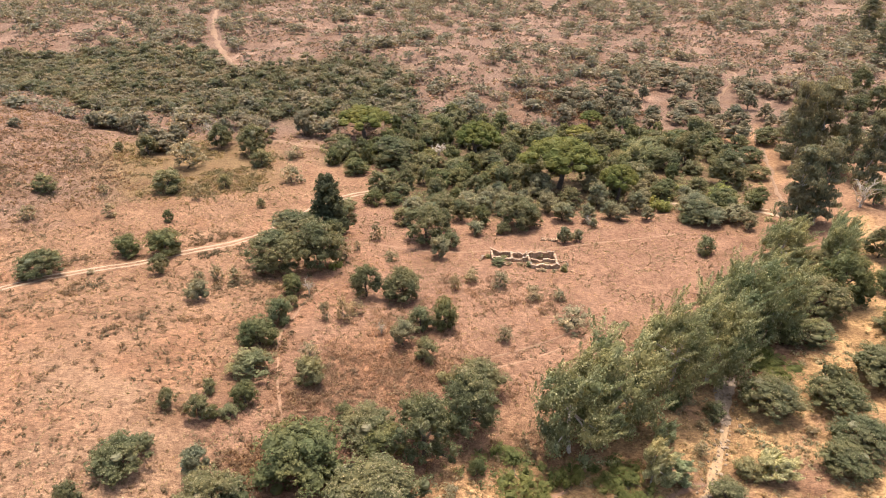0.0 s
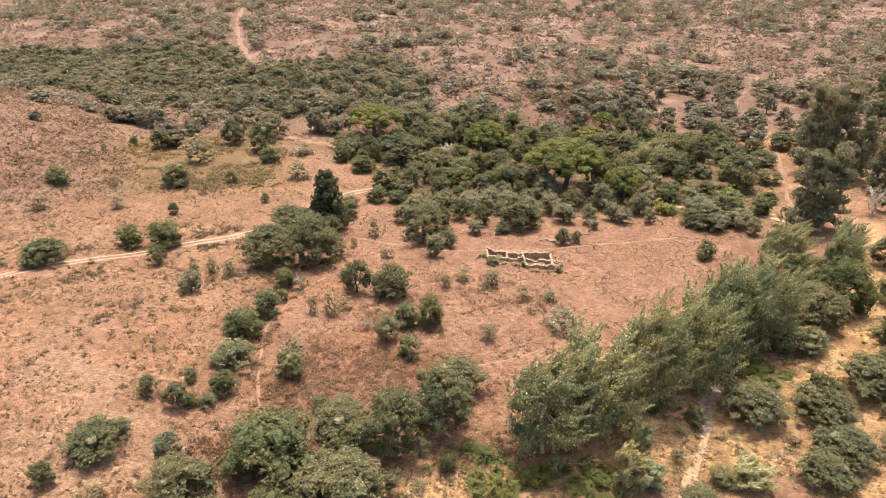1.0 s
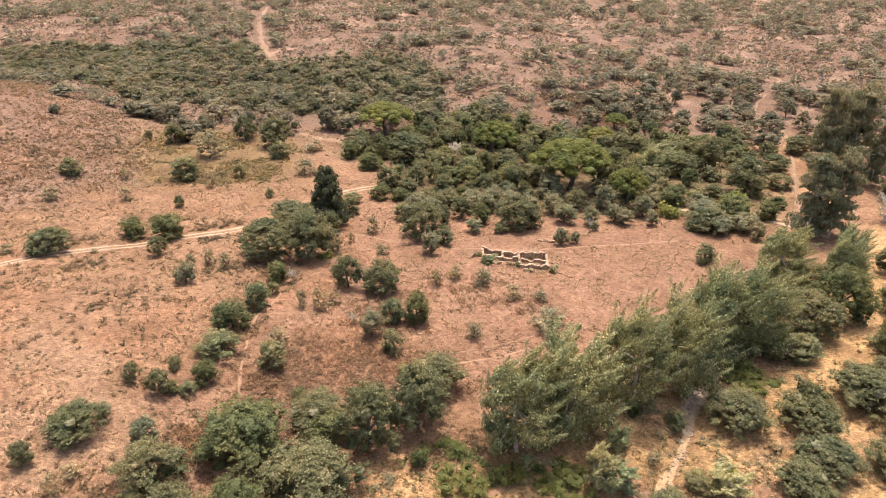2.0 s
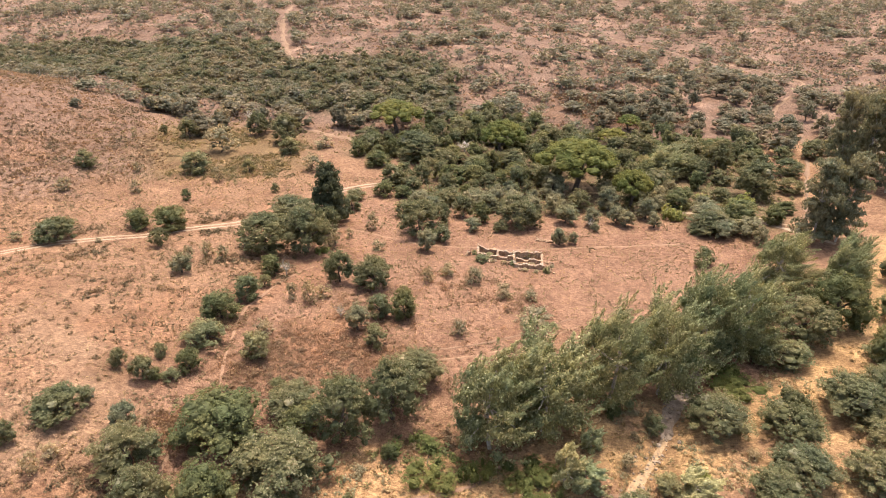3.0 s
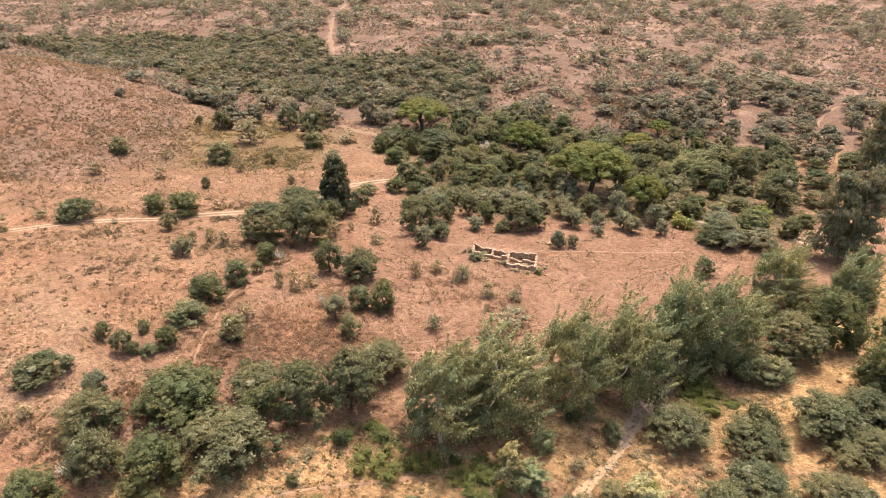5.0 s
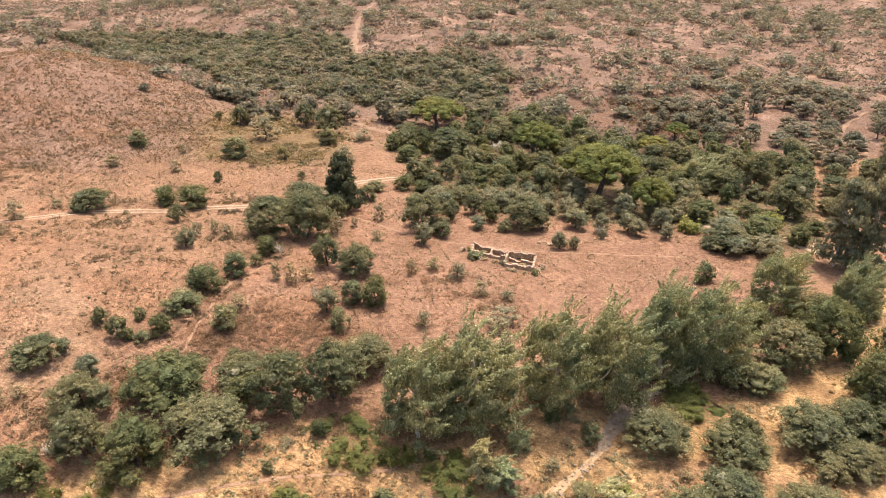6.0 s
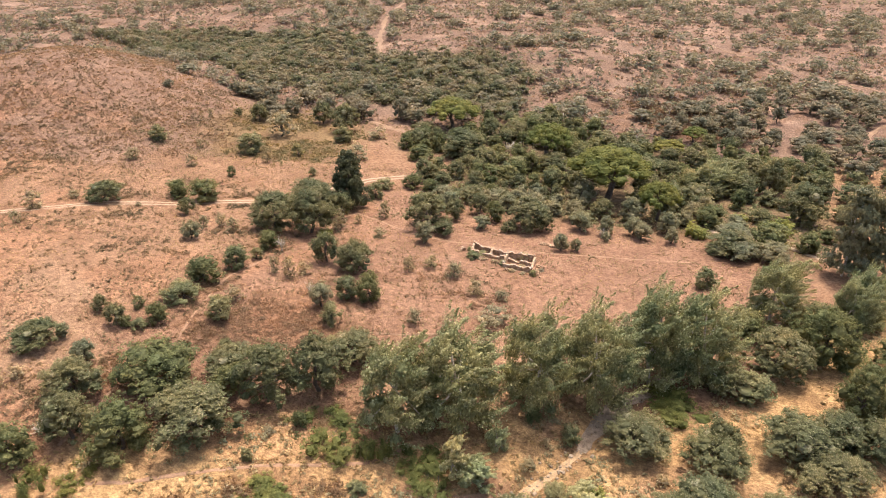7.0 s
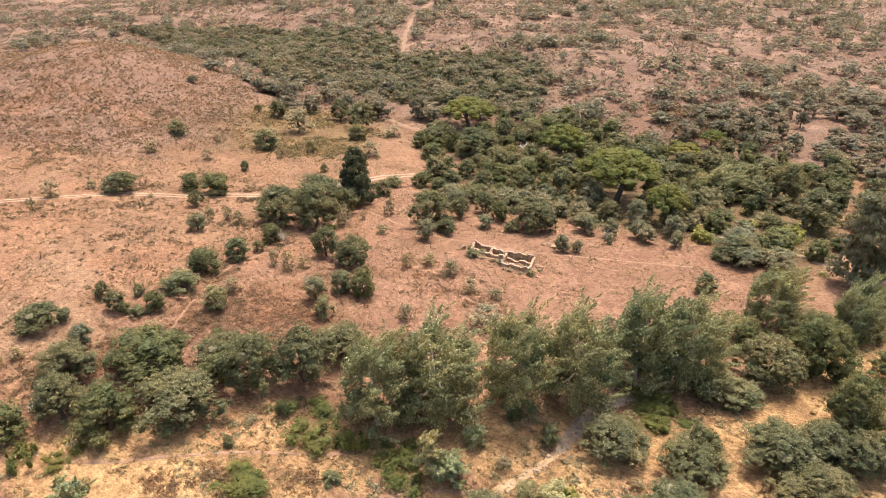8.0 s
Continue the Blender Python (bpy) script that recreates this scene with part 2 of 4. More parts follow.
def tube(points, radii, n=6):
    """A tapered stem through points, as quads."""
    pts = np.asarray(points, float)
    vs = []
    for i, p in enumerate(pts):
        d = pts[min(i + 1, len(pts) - 1)] - pts[max(i - 1, 0)]
        d = d / (np.linalg.norm(d) + 1e-9)
        a = np.cross(d, [0.3, 1, 0.1])
        a /= np.linalg.norm(a)
        b = np.cross(d, a)
        for k in range(n):
            t = 2 * math.pi * k / n
            vs.append(p + radii[i] * (math.cos(t) * a + math.sin(t) * b))
    fs = [[i * n + k, i * n + (k + 1) % n, (i + 1) * n + (k + 1) % n, (i + 1) * n + k] for i in range(len(pts) - 1) for k in range(n)]
    return np.array(vs), np.array(fs)


# ---------------------------------------------------------------- plants, one unit wide and one unit high
def lobes_round(gen, n, low=0.30, r=(0.13, 0.27)):
    """Lobes of an uneven, roughly domed crown: a roof of them and a skirt below its rim."""
    out = []
    for i in range(n):
        a = i * 2.4 + gen.uniform(-0.6, 0.6)
        q = math.sqrt((i + 0.5) / n)
        rr = (r[0] + (r[1] - r[0]) * gen.random() ** 1.2) * (1.12 - 0.3 * q)
        d = q * (0.53 - rr * 0.7) * gen.uniform(0.82, 1.18)
        roof = low + (1 - low) * math.sqrt(max(0.10, 1 - (q * 0.93) ** 2)) * gen.uniform(0.88, 1.04)
        z = max(roof - rr * 0.85, rr * 0.6)
        flat = gen.uniform(0.72, 1.0)
        out.append((d * math.cos(a), d * math.sin(a), z, rr, rr * flat))
        if q > 0.5 and gen.random() < 0.75:
            k, s = gen.uniform(0.72, 1.0), rr * gen.uniform(0.7, 0.95)
            zz = low + gen.uniform(0.05, 0.45) * max(0.0, z - low)
            b = a + gen.uniform(-0.4, 0.4)
            out.append((d * k * math.cos(b), d * k * math.sin(b), max(zz, s * 0.55), s, s * flat))
    return out


def fit_unit(v, f):
    """Brings a leaf mass to one unit of width and height."""
    r = np.percentile(np.hypot(v[:, 0], v[:, 1]), 96)
    v[:, :2] *= 0.5 / r
    v[:, 2] *= 1.0 / np.percentile(v[:, 2], 99.5)
    v[:, 2] = np.maximum(v[:, 2], 0.01)
    return v, f


def crown(gen, lobes, n, size, spread=0.8, core=0.66, fill=0.25, aspect=1.2, clump=14):
    """Clumps of leaf clusters over and in the lobes, round a lumpy heart."""
    m = max(8, n // clump)
    w = np.array([l[3] * l[4] for l in lobes])
    L = np.array(lobes)[gen.choice(len(lobes), m, p=w / w.sum())]
    d = gen.normal(size=(m, 3))
    d /= np.linalg.norm(d, axis=1, keepdims=True)
    d[:, 2] = np.where((d[:, 2] < -0.25) & (gen.random(m) < 0.7), -d[:, 2], d[:, 2])
    rad = np.where(gen.random(m) < fill, gen.uniform(0.62, 0.88, m), gen.uniform(0.86, 1.1, m))
    c = L[:, :3] + d * rad[:, None] * np.stack([L[:, 3], L[:, 3], L[:, 4]], 1)
    reach = size * clump ** 0.5 * gen.uniform(0.36, 0.66, m)
    e = gen.normal(size=(m, clump, 3))
    e /= np.linalg.norm(e, axis=2, keepdims=True)
    e[:, :, 2] = np.where(e[:, :, 2] < -0.3, -e[:, :, 2], e[:, :, 2])
    pts = c[:, None] + e * (reach[:, None] * gen.uniform(0.5, 1.05, (m, clump)))[:, :, None] * np.array([1, 1, 0.8])
    nr = 1.0 * d[:, None] + 0.9 * e + 0.8 * spread * gen.normal(size=(m, clump, 3)) + np.array([0, 0, 0.35])
    k = m * clump
    pieces = [leaves(pts.reshape(-1, 3), nr.reshape(-1, 3), size * gen.uniform(0.6, 1.35, k), gen, aspect)]
    if core:
        pieces += [ball(l[:3], l[3] * core, l[4] * core, gen) for l in lobes]
    return fit_unit(*join(pieces))


def plume(gen, lobes, n, size, lean=(0.7, 0.1, 0.75), per=60, length=0.2):
    """Upswept tapering plumes of small leaves over dense lobes, as windblown poplars carry them."""
    w = np.array([l[3] * l[4] for l in lobes])
    L = np.array(lobes)[gen.choice(len(lobes), n, p=w / w.sum())]
    d = gen.normal(size=(n, 3))
    d /= np.linalg.norm(d, axis=1, keepdims=True)
    d[:, 2] = np.where(d[:, 2] < -0.3, -d[:, 2], d[:, 2])
    root = L[:, :3] + d * gen.uniform(0.6, 0.95, n)[:, None] * np.stack([L[:, 3], L[:, 3], L[:, 4]], 1)
    ax = np.array(lean) + 0.6 * d * np.array([1, 1, 0.4]) + 0.18 * gen.normal(size=(n, 3))
    ax /= np.linalg.norm(ax, axis=1, keepdims=True)
    ln = length * gen.uniform(0.45, 1.1, n)
    t = gen.random((n, per)) ** 0.8
    off = gen.normal(size=(n, per, 3)) * (0.030 * (1.05 - t) + 0.003)[:, :, None]
    flat = np.array([1, 1, 0.62])
    pts = root[:, None] + ax[:, None] * (ln[:, None] * t)[:, :, None] * flat + off * flat
    nr = 0.9 * d[:, None] + off / 0.045 + 0.3 * gen.normal(size=off.shape) + np.array([0, 0, 0.45])
    al = np.repeat(ax[:, None], per, 1).reshape(-1, 3)
    k = n * per
    pieces = [leaves(pts.reshape(-1, 3), nr.reshape(-1, 3), size * gen.uniform(0.6, 1.3, k), gen, 1.9, al)]
    q = n * 44
    H = np.array(lobes)[gen.choice(len(lobes), q, p=w / w.sum())]
    e = gen.normal(size=(q, 3))
    e /= np.linalg.norm(e, axis=1, keepdims=True)
    heart = H[:, :3] + e * gen.uniform(0.5, 0.95, (q, 1)) * np.stack([H[:, 3], H[:, 3], H[:, 4]], 1)
    pieces.append(leaves(heart, e + gen.normal(size=(q, 3)) * 0.6 + np.array([0, 0, 0.3]), size * 1.5 * gen.uniform(0.7, 1.3, q), gen, 1.5))
    pieces += [ball(l[:3], l[3] * 0.5, l[4] * 0.5, gen, 5) for l in lobes]
    return fit_unit(*join(pieces))


def stems(gen, lobes, r0, top, limbs=4, lean=0.04):
    """A trunk and its limbs: (points, radii) each."""
    bend = [(0, 0, -0.02), (lean * gen.normal(), lean * gen.normal(), top * 0.35), (lean * gen.normal(), lean * gen.normal(), top * 0.7), (lean * gen.normal(), lean * gen.normal(), top)]
    out = [tube(bend, [r0 * 1.25, r0, r0 * 0.8, r0 * 0.45])]
    order = gen.permutation(len(lobes))[:limbs]
    for k in order:
        e = np.array(lobes[k][:3])
        s = np.array(bend[1]) * 0.4 + np.array(bend[2]) * 0.6
        m = (s + e) / 2 + gen.normal(size=3) * 0.03
        out.append(tube([s, m, e, e + (e - m) * 0.35], [r0 * 0.55, r0 * 0.42, r0 * 0.22, r0 * 0.08], 5))
    return out


def plant(name, label, category, group, foliage, bark, gen, lobes, mat, r0=0.03, top=0.55, limbs=4, leafpart="crown"):
    """One plant, a unit wide and high: trunk, limbs and crown under one base."""
    root = tagged(new(name), label, category, group)
    st = stems(gen, lobes, r0, top, limbs)
    part("trunk", mesh_of("trunk", *st[0], bark), root)
    for s in st[1:]:
        part("limb", mesh_of("limb", *s, bark), root)
    part(leafpart, mesh_of(leafpart, *foliage, mat), root)
    return root


def place(protos, rows, gen, sink=0.12, spin=(-180, 180)):
    """Stands copies of the plants at rows of x, y, height, width."""
    used = {}
    spots = []
    for x, y, h, w in rows:
        p = protos[int(gen.integers(len(protos)))]
        m = pose(x, y, up(x, y) - sink, 0, 0, gen.uniform(*spin)) @ Matrix.Diagonal((w, w, h, 1))
        spots.append((p, m))
    for p, m in spots:
        if p in used:
            copy_thing(p, m)
        else:
            used[p] = m
    for p in protos:
        if p in used:
            p.matrix_basis = used[p]
        else:
            for o in list(p.children_recursive) + [p]:
                bpy.data.objects.remove(o)


# ---------------------------------------------------------------- the ground
def axis(stops):
    """Grid lines: (from, to, step) stretches end to end."""
    out = []
    for a, b, s in stops:
        out += list(np.linspace(a, b, max(1, round((b - a) / s)), endpoint=False))
    return np.array(out + [stops[-1][1]])


TAN, PALE, RED, GOLD = (0.204, 0.125, 0.077), (0.227, 0.149, 0.095), (0.196, 0.118, 0.077), (0.310, 0.206, 0.102)
BROWN, HILL, OLIVE, MOUND = (0.123, 0.070, 0.039), (0.150, 0.102, 0.075), (0.150, 0.104, 0.055), (0.168, 0.110, 0.078)
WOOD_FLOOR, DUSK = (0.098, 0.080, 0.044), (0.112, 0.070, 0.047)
FIELD_RED = [(-27, 83), (-22, 100), (-19, 118), (-22, 140), (9, 140), (25, 135), (53, 132), (64, 123), (62, 108), (48, 98), (30, 86), (2, 62), (-10, 52), (-21, 44), (-30, 60), (-24, 70)]
FIELD_PALE = [(-80, 50), (-60, 68), (-36, 67), (-30, 56), (-32, 40), (-45, 30), (-80, 30)]
BROWN_PATCH = [(-16, 75), (-5, 76), (2, 74), (3, 68), (-5, 65), (-11, 65), (-17, 62), (-20, 66)]
BANK_GOLD = [(-40, 20), (-14, 44), (2, 55), (18, 60), (30, 70), (48, 76), (58, 82), (75, 108), (95, 120), (110, 100), (80, 55), (40, 20), (0, 5)]
OLIVE_GRASS = [(-92, 176), (-72, 184), (-50, 174), (-38, 150), (-46, 140), (-70, 136), (-80, 150)]
MOUND_SLOPE = [(-240, 120), (-240, 220), (-150, 205), (-105, 185), (-85, 165), (-75, 140), (-84, 122), (-110, 105), (-160, 95)]
DENSE_WOOD = [(-250, 262), (-206, 300), (-155, 302), (-102, 284), (-78, 250), (-41, 262), (-15, 248), (-8, 203), (-33, 201), (-61, 203), (-81, 208), (-99, 213), (-107, 210), (-121, 213), (-152, 238), (-190, 246)]
THICKET = [(-34, 180), (-15, 198), (3, 208), (26, 196), (52, 196), (80, 194), (80, 150), (72, 128), (58, 130), (50, 136), (30, 136), (15, 132), (-8, 134), (-17, 146), (-12, 163), (-31, 165)]
OAK_SLOPE = [(38, 200), (43, 228), (92, 270), (112, 240), (150, 230), (150, 170), (85, 158), (69, 168), (54, 196)]
DARK_SCRUB = [(22, 232), (45, 242), (58, 226), (70, 214), (50, 206), (33, 212)]


CLEARING = [(78, 148), (76, 160), (84, 176), (82, 190), (92, 200), (102, 204), (101, 184), (94, 168), (90, 150)]
FARM_WAY = [(92, 128), (80, 110), (73, 97), (66.5, 88), (61, 80), (57.7, 73), (55.2, 65.5), (52, 55)]


def blend(c, other, w):
    return c * (1 - w[:, None]) + np.array(other) * w[:, None]


def soil(x, y):
    c = np.tile(np.array(TAN), (len(x), 1))
    c = blend(c, HILL, smooth(150, 200, y + 20 * (fbm(x, y, 30, 11) - 0.5)))
    c = blend(c, MOUND, inside(x, y, MOUND_SLOPE, 6))
    c = blend(c, OLIVE, inside(x, y, OLIVE_GRASS, 7))
    c = blend(c, PALE, 0.8 * inside(x, y, FIELD_PALE, 6))
    c = blend(c, RED, 0.35 * inside(x, y, BANK_GOLD, 4))
    c = blend(c, GOLD, inside(x, y, BANK_GOLD, 4) * smooth(0.2, 0.48, fbm(x, y, 9, 14)))
    c = blend(c, GOLD, 0.9 * np.exp(-(line_dist(x, y, FARM_WAY) / 3.2) ** 2))
    c = blend(c, RED, inside(x, y, FIELD_RED, 3))
    c = blend(c, BROWN, 0.6 * inside(x, y, BROWN_PATCH, 3.5))
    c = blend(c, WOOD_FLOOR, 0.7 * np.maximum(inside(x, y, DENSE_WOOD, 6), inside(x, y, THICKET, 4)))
    c = blend(c, DUSK, 0.9 * inside(x, y, DARK_SCRUB, 4))
    c = blend(c, (0.255, 0.160, 0.090), 0.85 * inside(x, y, CLEARING, 3))
    hill = smooth(190, 230, y)
    c = blend(c, DUSK, 0.5 * hill * smooth(0.52, 0.68, fbm(x, y, 22, 17)))
    c = blend(c, (0.275, 0.19, 0.14), 0.55 * hill * smooth(0.56, 0.72, fbm(x, y, 11, 21)))
    c = blend(c, (0.23, 0.125, 0.072), 0.5 * smooth(0.5, 0.7, fbm(x, y, 14, 25)) * smooth(40, -20, x) * smooth(150, 120, y))
    c = blend(c, BROWN, 0.45 * smooth(0.58, 0.7, fbm(x, y, 6, 29)))
    return c


gx = axis([(-2600, -700, 190), (-700, -300, 40), (-300, -110, 4), (-110, 115, 1.0), (115, 240, 4), (240, 700, 40), (700, 2600, 190)])
gy = axis([(-2600, -600, 200), (-600, -40, 40), (-40, 26, 5), (26, 160, 1.0), (160, 330, 2.5), (330, 560, 5), (560, 1000, 40), (1000, 2600, 160)])
X, Y = np.meshgrid(gx, gy)
V = np.stack([X.ravel(), Y.ravel(), land(X, Y).ravel()], 1)
nx, ny = len(gx), len(gy)
I = (np.arange(ny - 1)[:, None] * nx + np.arange(nx - 1)[None]).ravel()
ground_mesh = mesh_of("ground", V, np.stack([I, I + 1, I + nx + 1, I + nx], 1), EARTH)
att = ground_mesh.color_attributes.new("soil", "FLOAT_COLOR", "POINT")
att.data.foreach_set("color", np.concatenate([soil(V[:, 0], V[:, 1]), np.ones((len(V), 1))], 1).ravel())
ground_mesh.polygons.foreach_set("use_smooth", np.ones(len(ground_mesh.polygons), bool))
tagged(new("ground", ground_mesh), "dry straw-coloured and reddish earth of a rolling valley", "ground", kind="structure")


def grid_height(x, y):
    """Height of the ground sheet itself between its grid lines."""
    i = np.clip(np.searchsorted(gx, x) - 1, 0, nx - 2)
    j = np.clip(np.searchsorted(gy, y) - 1, 0, ny - 2)
    a, b = (x - gx[i]) / (gx[i + 1] - gx[i]), (y - gy[j]) / (gy[j + 1] - gy[j])
    Z = V[:, 2].reshape(ny, nx)
    return (Z[j, i] * (1 - a) + Z[j, i + 1] * a) * (1 - b) + (Z[j + 1, i] * (1 - a) + Z[j + 1, i + 1] * a) * b


def bend_line(line, step=0.8):
    """A smooth curve through the line's points."""
    p = np.array([line[0]] + list(line) + [line[-1]], float)
    out = []
    for i in range(1, len(p) - 2):
        n = max(2, int(np.linalg.norm(p[i + 1] - p[i]) / step))
        for t in np.linspace(0, 1, n, endpoint=False):
            a, b, c, d = p[i - 1:i + 3]
            out.append(0.5 * (2 * b + (c - a) * t + (2 * a - 5 * b + 4 * c - d) * t * t + (3 * b - a - 3 * c + d) * t ** 3))
    return np.array(out + [p[-2]])


def ribbon(line, width, offset=0.0, lift=0.05, ragged=0.35, seed=1, step=0.8):
    """A strip of bare earth along a line, with ragged rims, lying on the ground."""
    c = bend_line(line, step)
    d = np.gradient(c, axis=0)
    d /= np.linalg.norm(d, axis=1, keepdims=True) + 1e-9
    nrm = np.stack([-d[:, 1], d[:, 0]], 1)
    gen = np.random.default_rng(seed)
    n = len(c)
    s = np.arange(n) * step
    wl = width / 2 * (1 + ragged * (2 * vnoise(s, s * 0, 2.2, seed) - 1) + 0.15 * gen.normal(size=n))
    wr = width / 2 * (1 + ragged * (2 * vnoise(s, s * 0, 2.6, seed + 7) - 1) + 0.15 * gen.normal(size=n))
    off = offset + 0.12 * (2 * vnoise(s, s * 0, 5, seed + 2) - 1)
    rows = [c + nrm * (off + k)[:, None] for k in (-wr, -wr * 0.3, wl * 0.3, wl)]
    pts = np.stack(rows, 1).reshape(-1, 2)
    z = grid_height(pts[:, 0], pts[:, 1]) + np.tile([lift * 0.3, lift, lift, lift * 0.3], n)
    f = [[i * 4 + k, i * 4 + k + 1, i * 4 + k + 5, i * 4 + k + 4] for i in range(n - 1) for k in range(3)]
    return np.column_stack([pts, z]), np.array(f)


def path(name, label, strips, mat):
    tagged(new(name, mesh_of(name, *join(strips), mat)), label, "path", kind="structure")


MAIN = [(-92, 70), (-84, 78.5), (-75.5, 86.5), (-69, 93.5), (-64, 96.8), (-58.7, 99.8), (-54, 103.2), (-48.8, 107.8), (-42.2, 112.6), (-36.5, 118.5), (-31.5, 128), (-28, 136.5), (-24.6, 140.5), (-20.5, 144.4), (-14, 148), (-8, 151)]
path("road", "pale sandy two-rut farm track across the dry field", [ribbon(MAIN, 0.62, 0.75, seed=3), ribbon(MAIN, 0.62, -0.75, seed=4)], SAND)
path("footpath", "narrow trodden reddish path down the slope", [ribbon([(-19, 96), (-21.2, 91.8), (-22.8, 85.7), (-24, 77.2), (-23.1, 71.7), (-21.4, 65), (-20, 60.1), (-20.6, 53.2), (-20.8, 48), (-20, 40)], 0.36, 0, 0.05, 0.9, seed=6)], FAINT)
path("footpath", "faint trodden path leading to the ruin", [ribbon([(-20.4, 116.5), (-13, 114.2), (-5.5, 111.8), (2, 111.2), (9, 112.6), (20, 114), (36, 118.5), (50, 122)], 0.55, seed=8), ribbon([(-20, 116), (-21.5, 110), (-20, 104)], 0.6, seed=9)], FAINT)
path("footpath", "faint wheel marks along the field's edge", [ribbon([(6, 73), (14, 76.5), (22, 82), (28, 87)], 0.35, seed=10), ribbon([(5, 75), (13, 78.5), (21, 84), (27, 89)], 0.35, seed=11)], FAINT)
path("road", "bare sandy firebreak track up the far hill", [ribbon([(-128, 385), (-118.7, 352), (-108, 316), (-98, 291), (-90, 272), (-83, 258), (-84.5, 246)], 2.3, 0, 0.25, 0.85, seed=12, step=2)], CLAY)
path("road", "thin sandy track over the far hillside", [ribbon([(48, 335), (55.5, 326), (70.5, 311), (98, 287), (117, 266), (111, 250), (97, 226), (100, 209), (93, 181), (84, 153), (79, 138)], 1.15, 0, 0.22, 0.9, seed=13, step=2)], CLAY)
path("footpath", "pale path between orchard and eucalyptus", [ribbon([(50, 139.5), (58, 138), (66, 135.8), (73, 131.5), (80, 125)], 1.0, seed=16), ribbon([(58, 140.4), (66.5, 138), (74, 133.6)], 0.5, seed=17)], SAND)
path("footpath", "faint path through the straw on the bank", [ribbon([(-14, 37), (-6.7, 41.5), (1.2, 47), (13.6, 53), (18, 58)], 0.5, seed=18), ribbon([(16, 45), (22, 50), (28, 54), (32, 56)], 0.7, seed=19)], FAINT)
path("footpath", "bare reddish earth strip below the oaks", [ribbon([(-56, 186), (-45, 181.5), (-36, 178.6), (-28, 172)], 2.0, 0, 0.1, 0.5, seed=20)], CLAY)
path("stream_bed", "dry stream bed of grey pebbles and sand", [ribbon(STREAM[:5], 1.9, 0, 0.07, 0.9, seed=21)], PEBBLE)
path("footpath", "sandy path trodden through golden straw by the stream", [ribbon(STREAM[4:9], 0.9, 0, 0.05, 0.95, seed=22)], STRAW_PATH)

# boulders and pebbles of the dry stream
gen = np.random.default_rng(31)
line = bend_line(STREAM, 0.4)
pebbles = []
for i in range(420):
    p = line[int(gen.integers(len(line)))] + gen.normal(size=2) * 0.75
    r = gen.uniform(0.08, 0.26) * (1.8 if gen.random() < 0.08 else 1)
    pebbles.append(ball((p[0], p[1], float(grid_height(p[:1], p[1:])[0]) + 0.06), r, r * 0.6, gen, 5))
tagged(new("stream_stones", mesh_of("stream_stones", *join(pebbles), PEBBLE)), "grey stones scattered along the dry stream bed", "stones", kind="stuff")


# ---------------------------------------------------------------- the ruin
def rubble_wall(a, b, thick, tops, seed, gap=None):
    """A broken stone wall from a to b: tops are its heights end to end; gap: (from, to, height) of an opening."""
    gen = np.random.default_rng(seed)
    a, b = np.array(a, float), np.array(b, float)
    L = np.linalg.norm(b - a)
    d = (b - a) / L
    nrm = np.array([-d[1], d[0]])
    n = max(4, int(L / 0.22))
    s = np.linspace(0, L, n)
    h = 0.58 * np.interp(s, np.linspace(0, L, len(tops)), tops) + 0.06 * gen.normal(size=n) + 0.75 * (vnoise(s, s * 0, 0.9, seed) - 0.5)
    if gap:
        h = np.where((s > gap[0]) & (s < gap[1]), gap[2], h)
    vs, m = [], 6
    for i in range(n):
        p = a + d * s[i]
        z0 = up(*p) - 0.15
        for lev in (0.0, 0.45, 1.0):
            for side in (-1, 1):
                q = p + nrm * side * (thick / 2 + 0.04 * gen.normal()) + d * 0.03 * gen.normal()
                vs.append((q[0], q[1], z0 + (h[i] + 0.15) * lev + 0.03 * gen.normal() * lev))
    f = []
    for i in range(n - 1):
        k, j = i * m, (i + 1) * m
        for lo in (0, 2):
            f.append([k + lo, j + lo, j + lo + 2, k + lo + 2])
            f.append([j + lo + 1, k + lo + 1, k + lo + 3, j + lo + 3])
        f.append([k + 4, j + 4, j + 5, k + 5])
    for k in (0, (n - 1) * m):
        f += [[k, k + 1, k + 3, k + 2], [k + 2, k + 3, k + 5, k + 4]]
    caps = []
    for i in range(n):
        if h[i] < 0.45:
            continue
        for side in (-0.27, 0.27):
            if gen.random() < 0.55:
                p = a + d * s[i] + nrm * thick * side
                r = gen.uniform(0.10, 0.18)
                caps.append(ball((p[0], p[1], up(*p) + h[i] - 0.02), r, r * 0.4, gen, 6))
    return (np.array(vs), np.array(f)), join(caps)


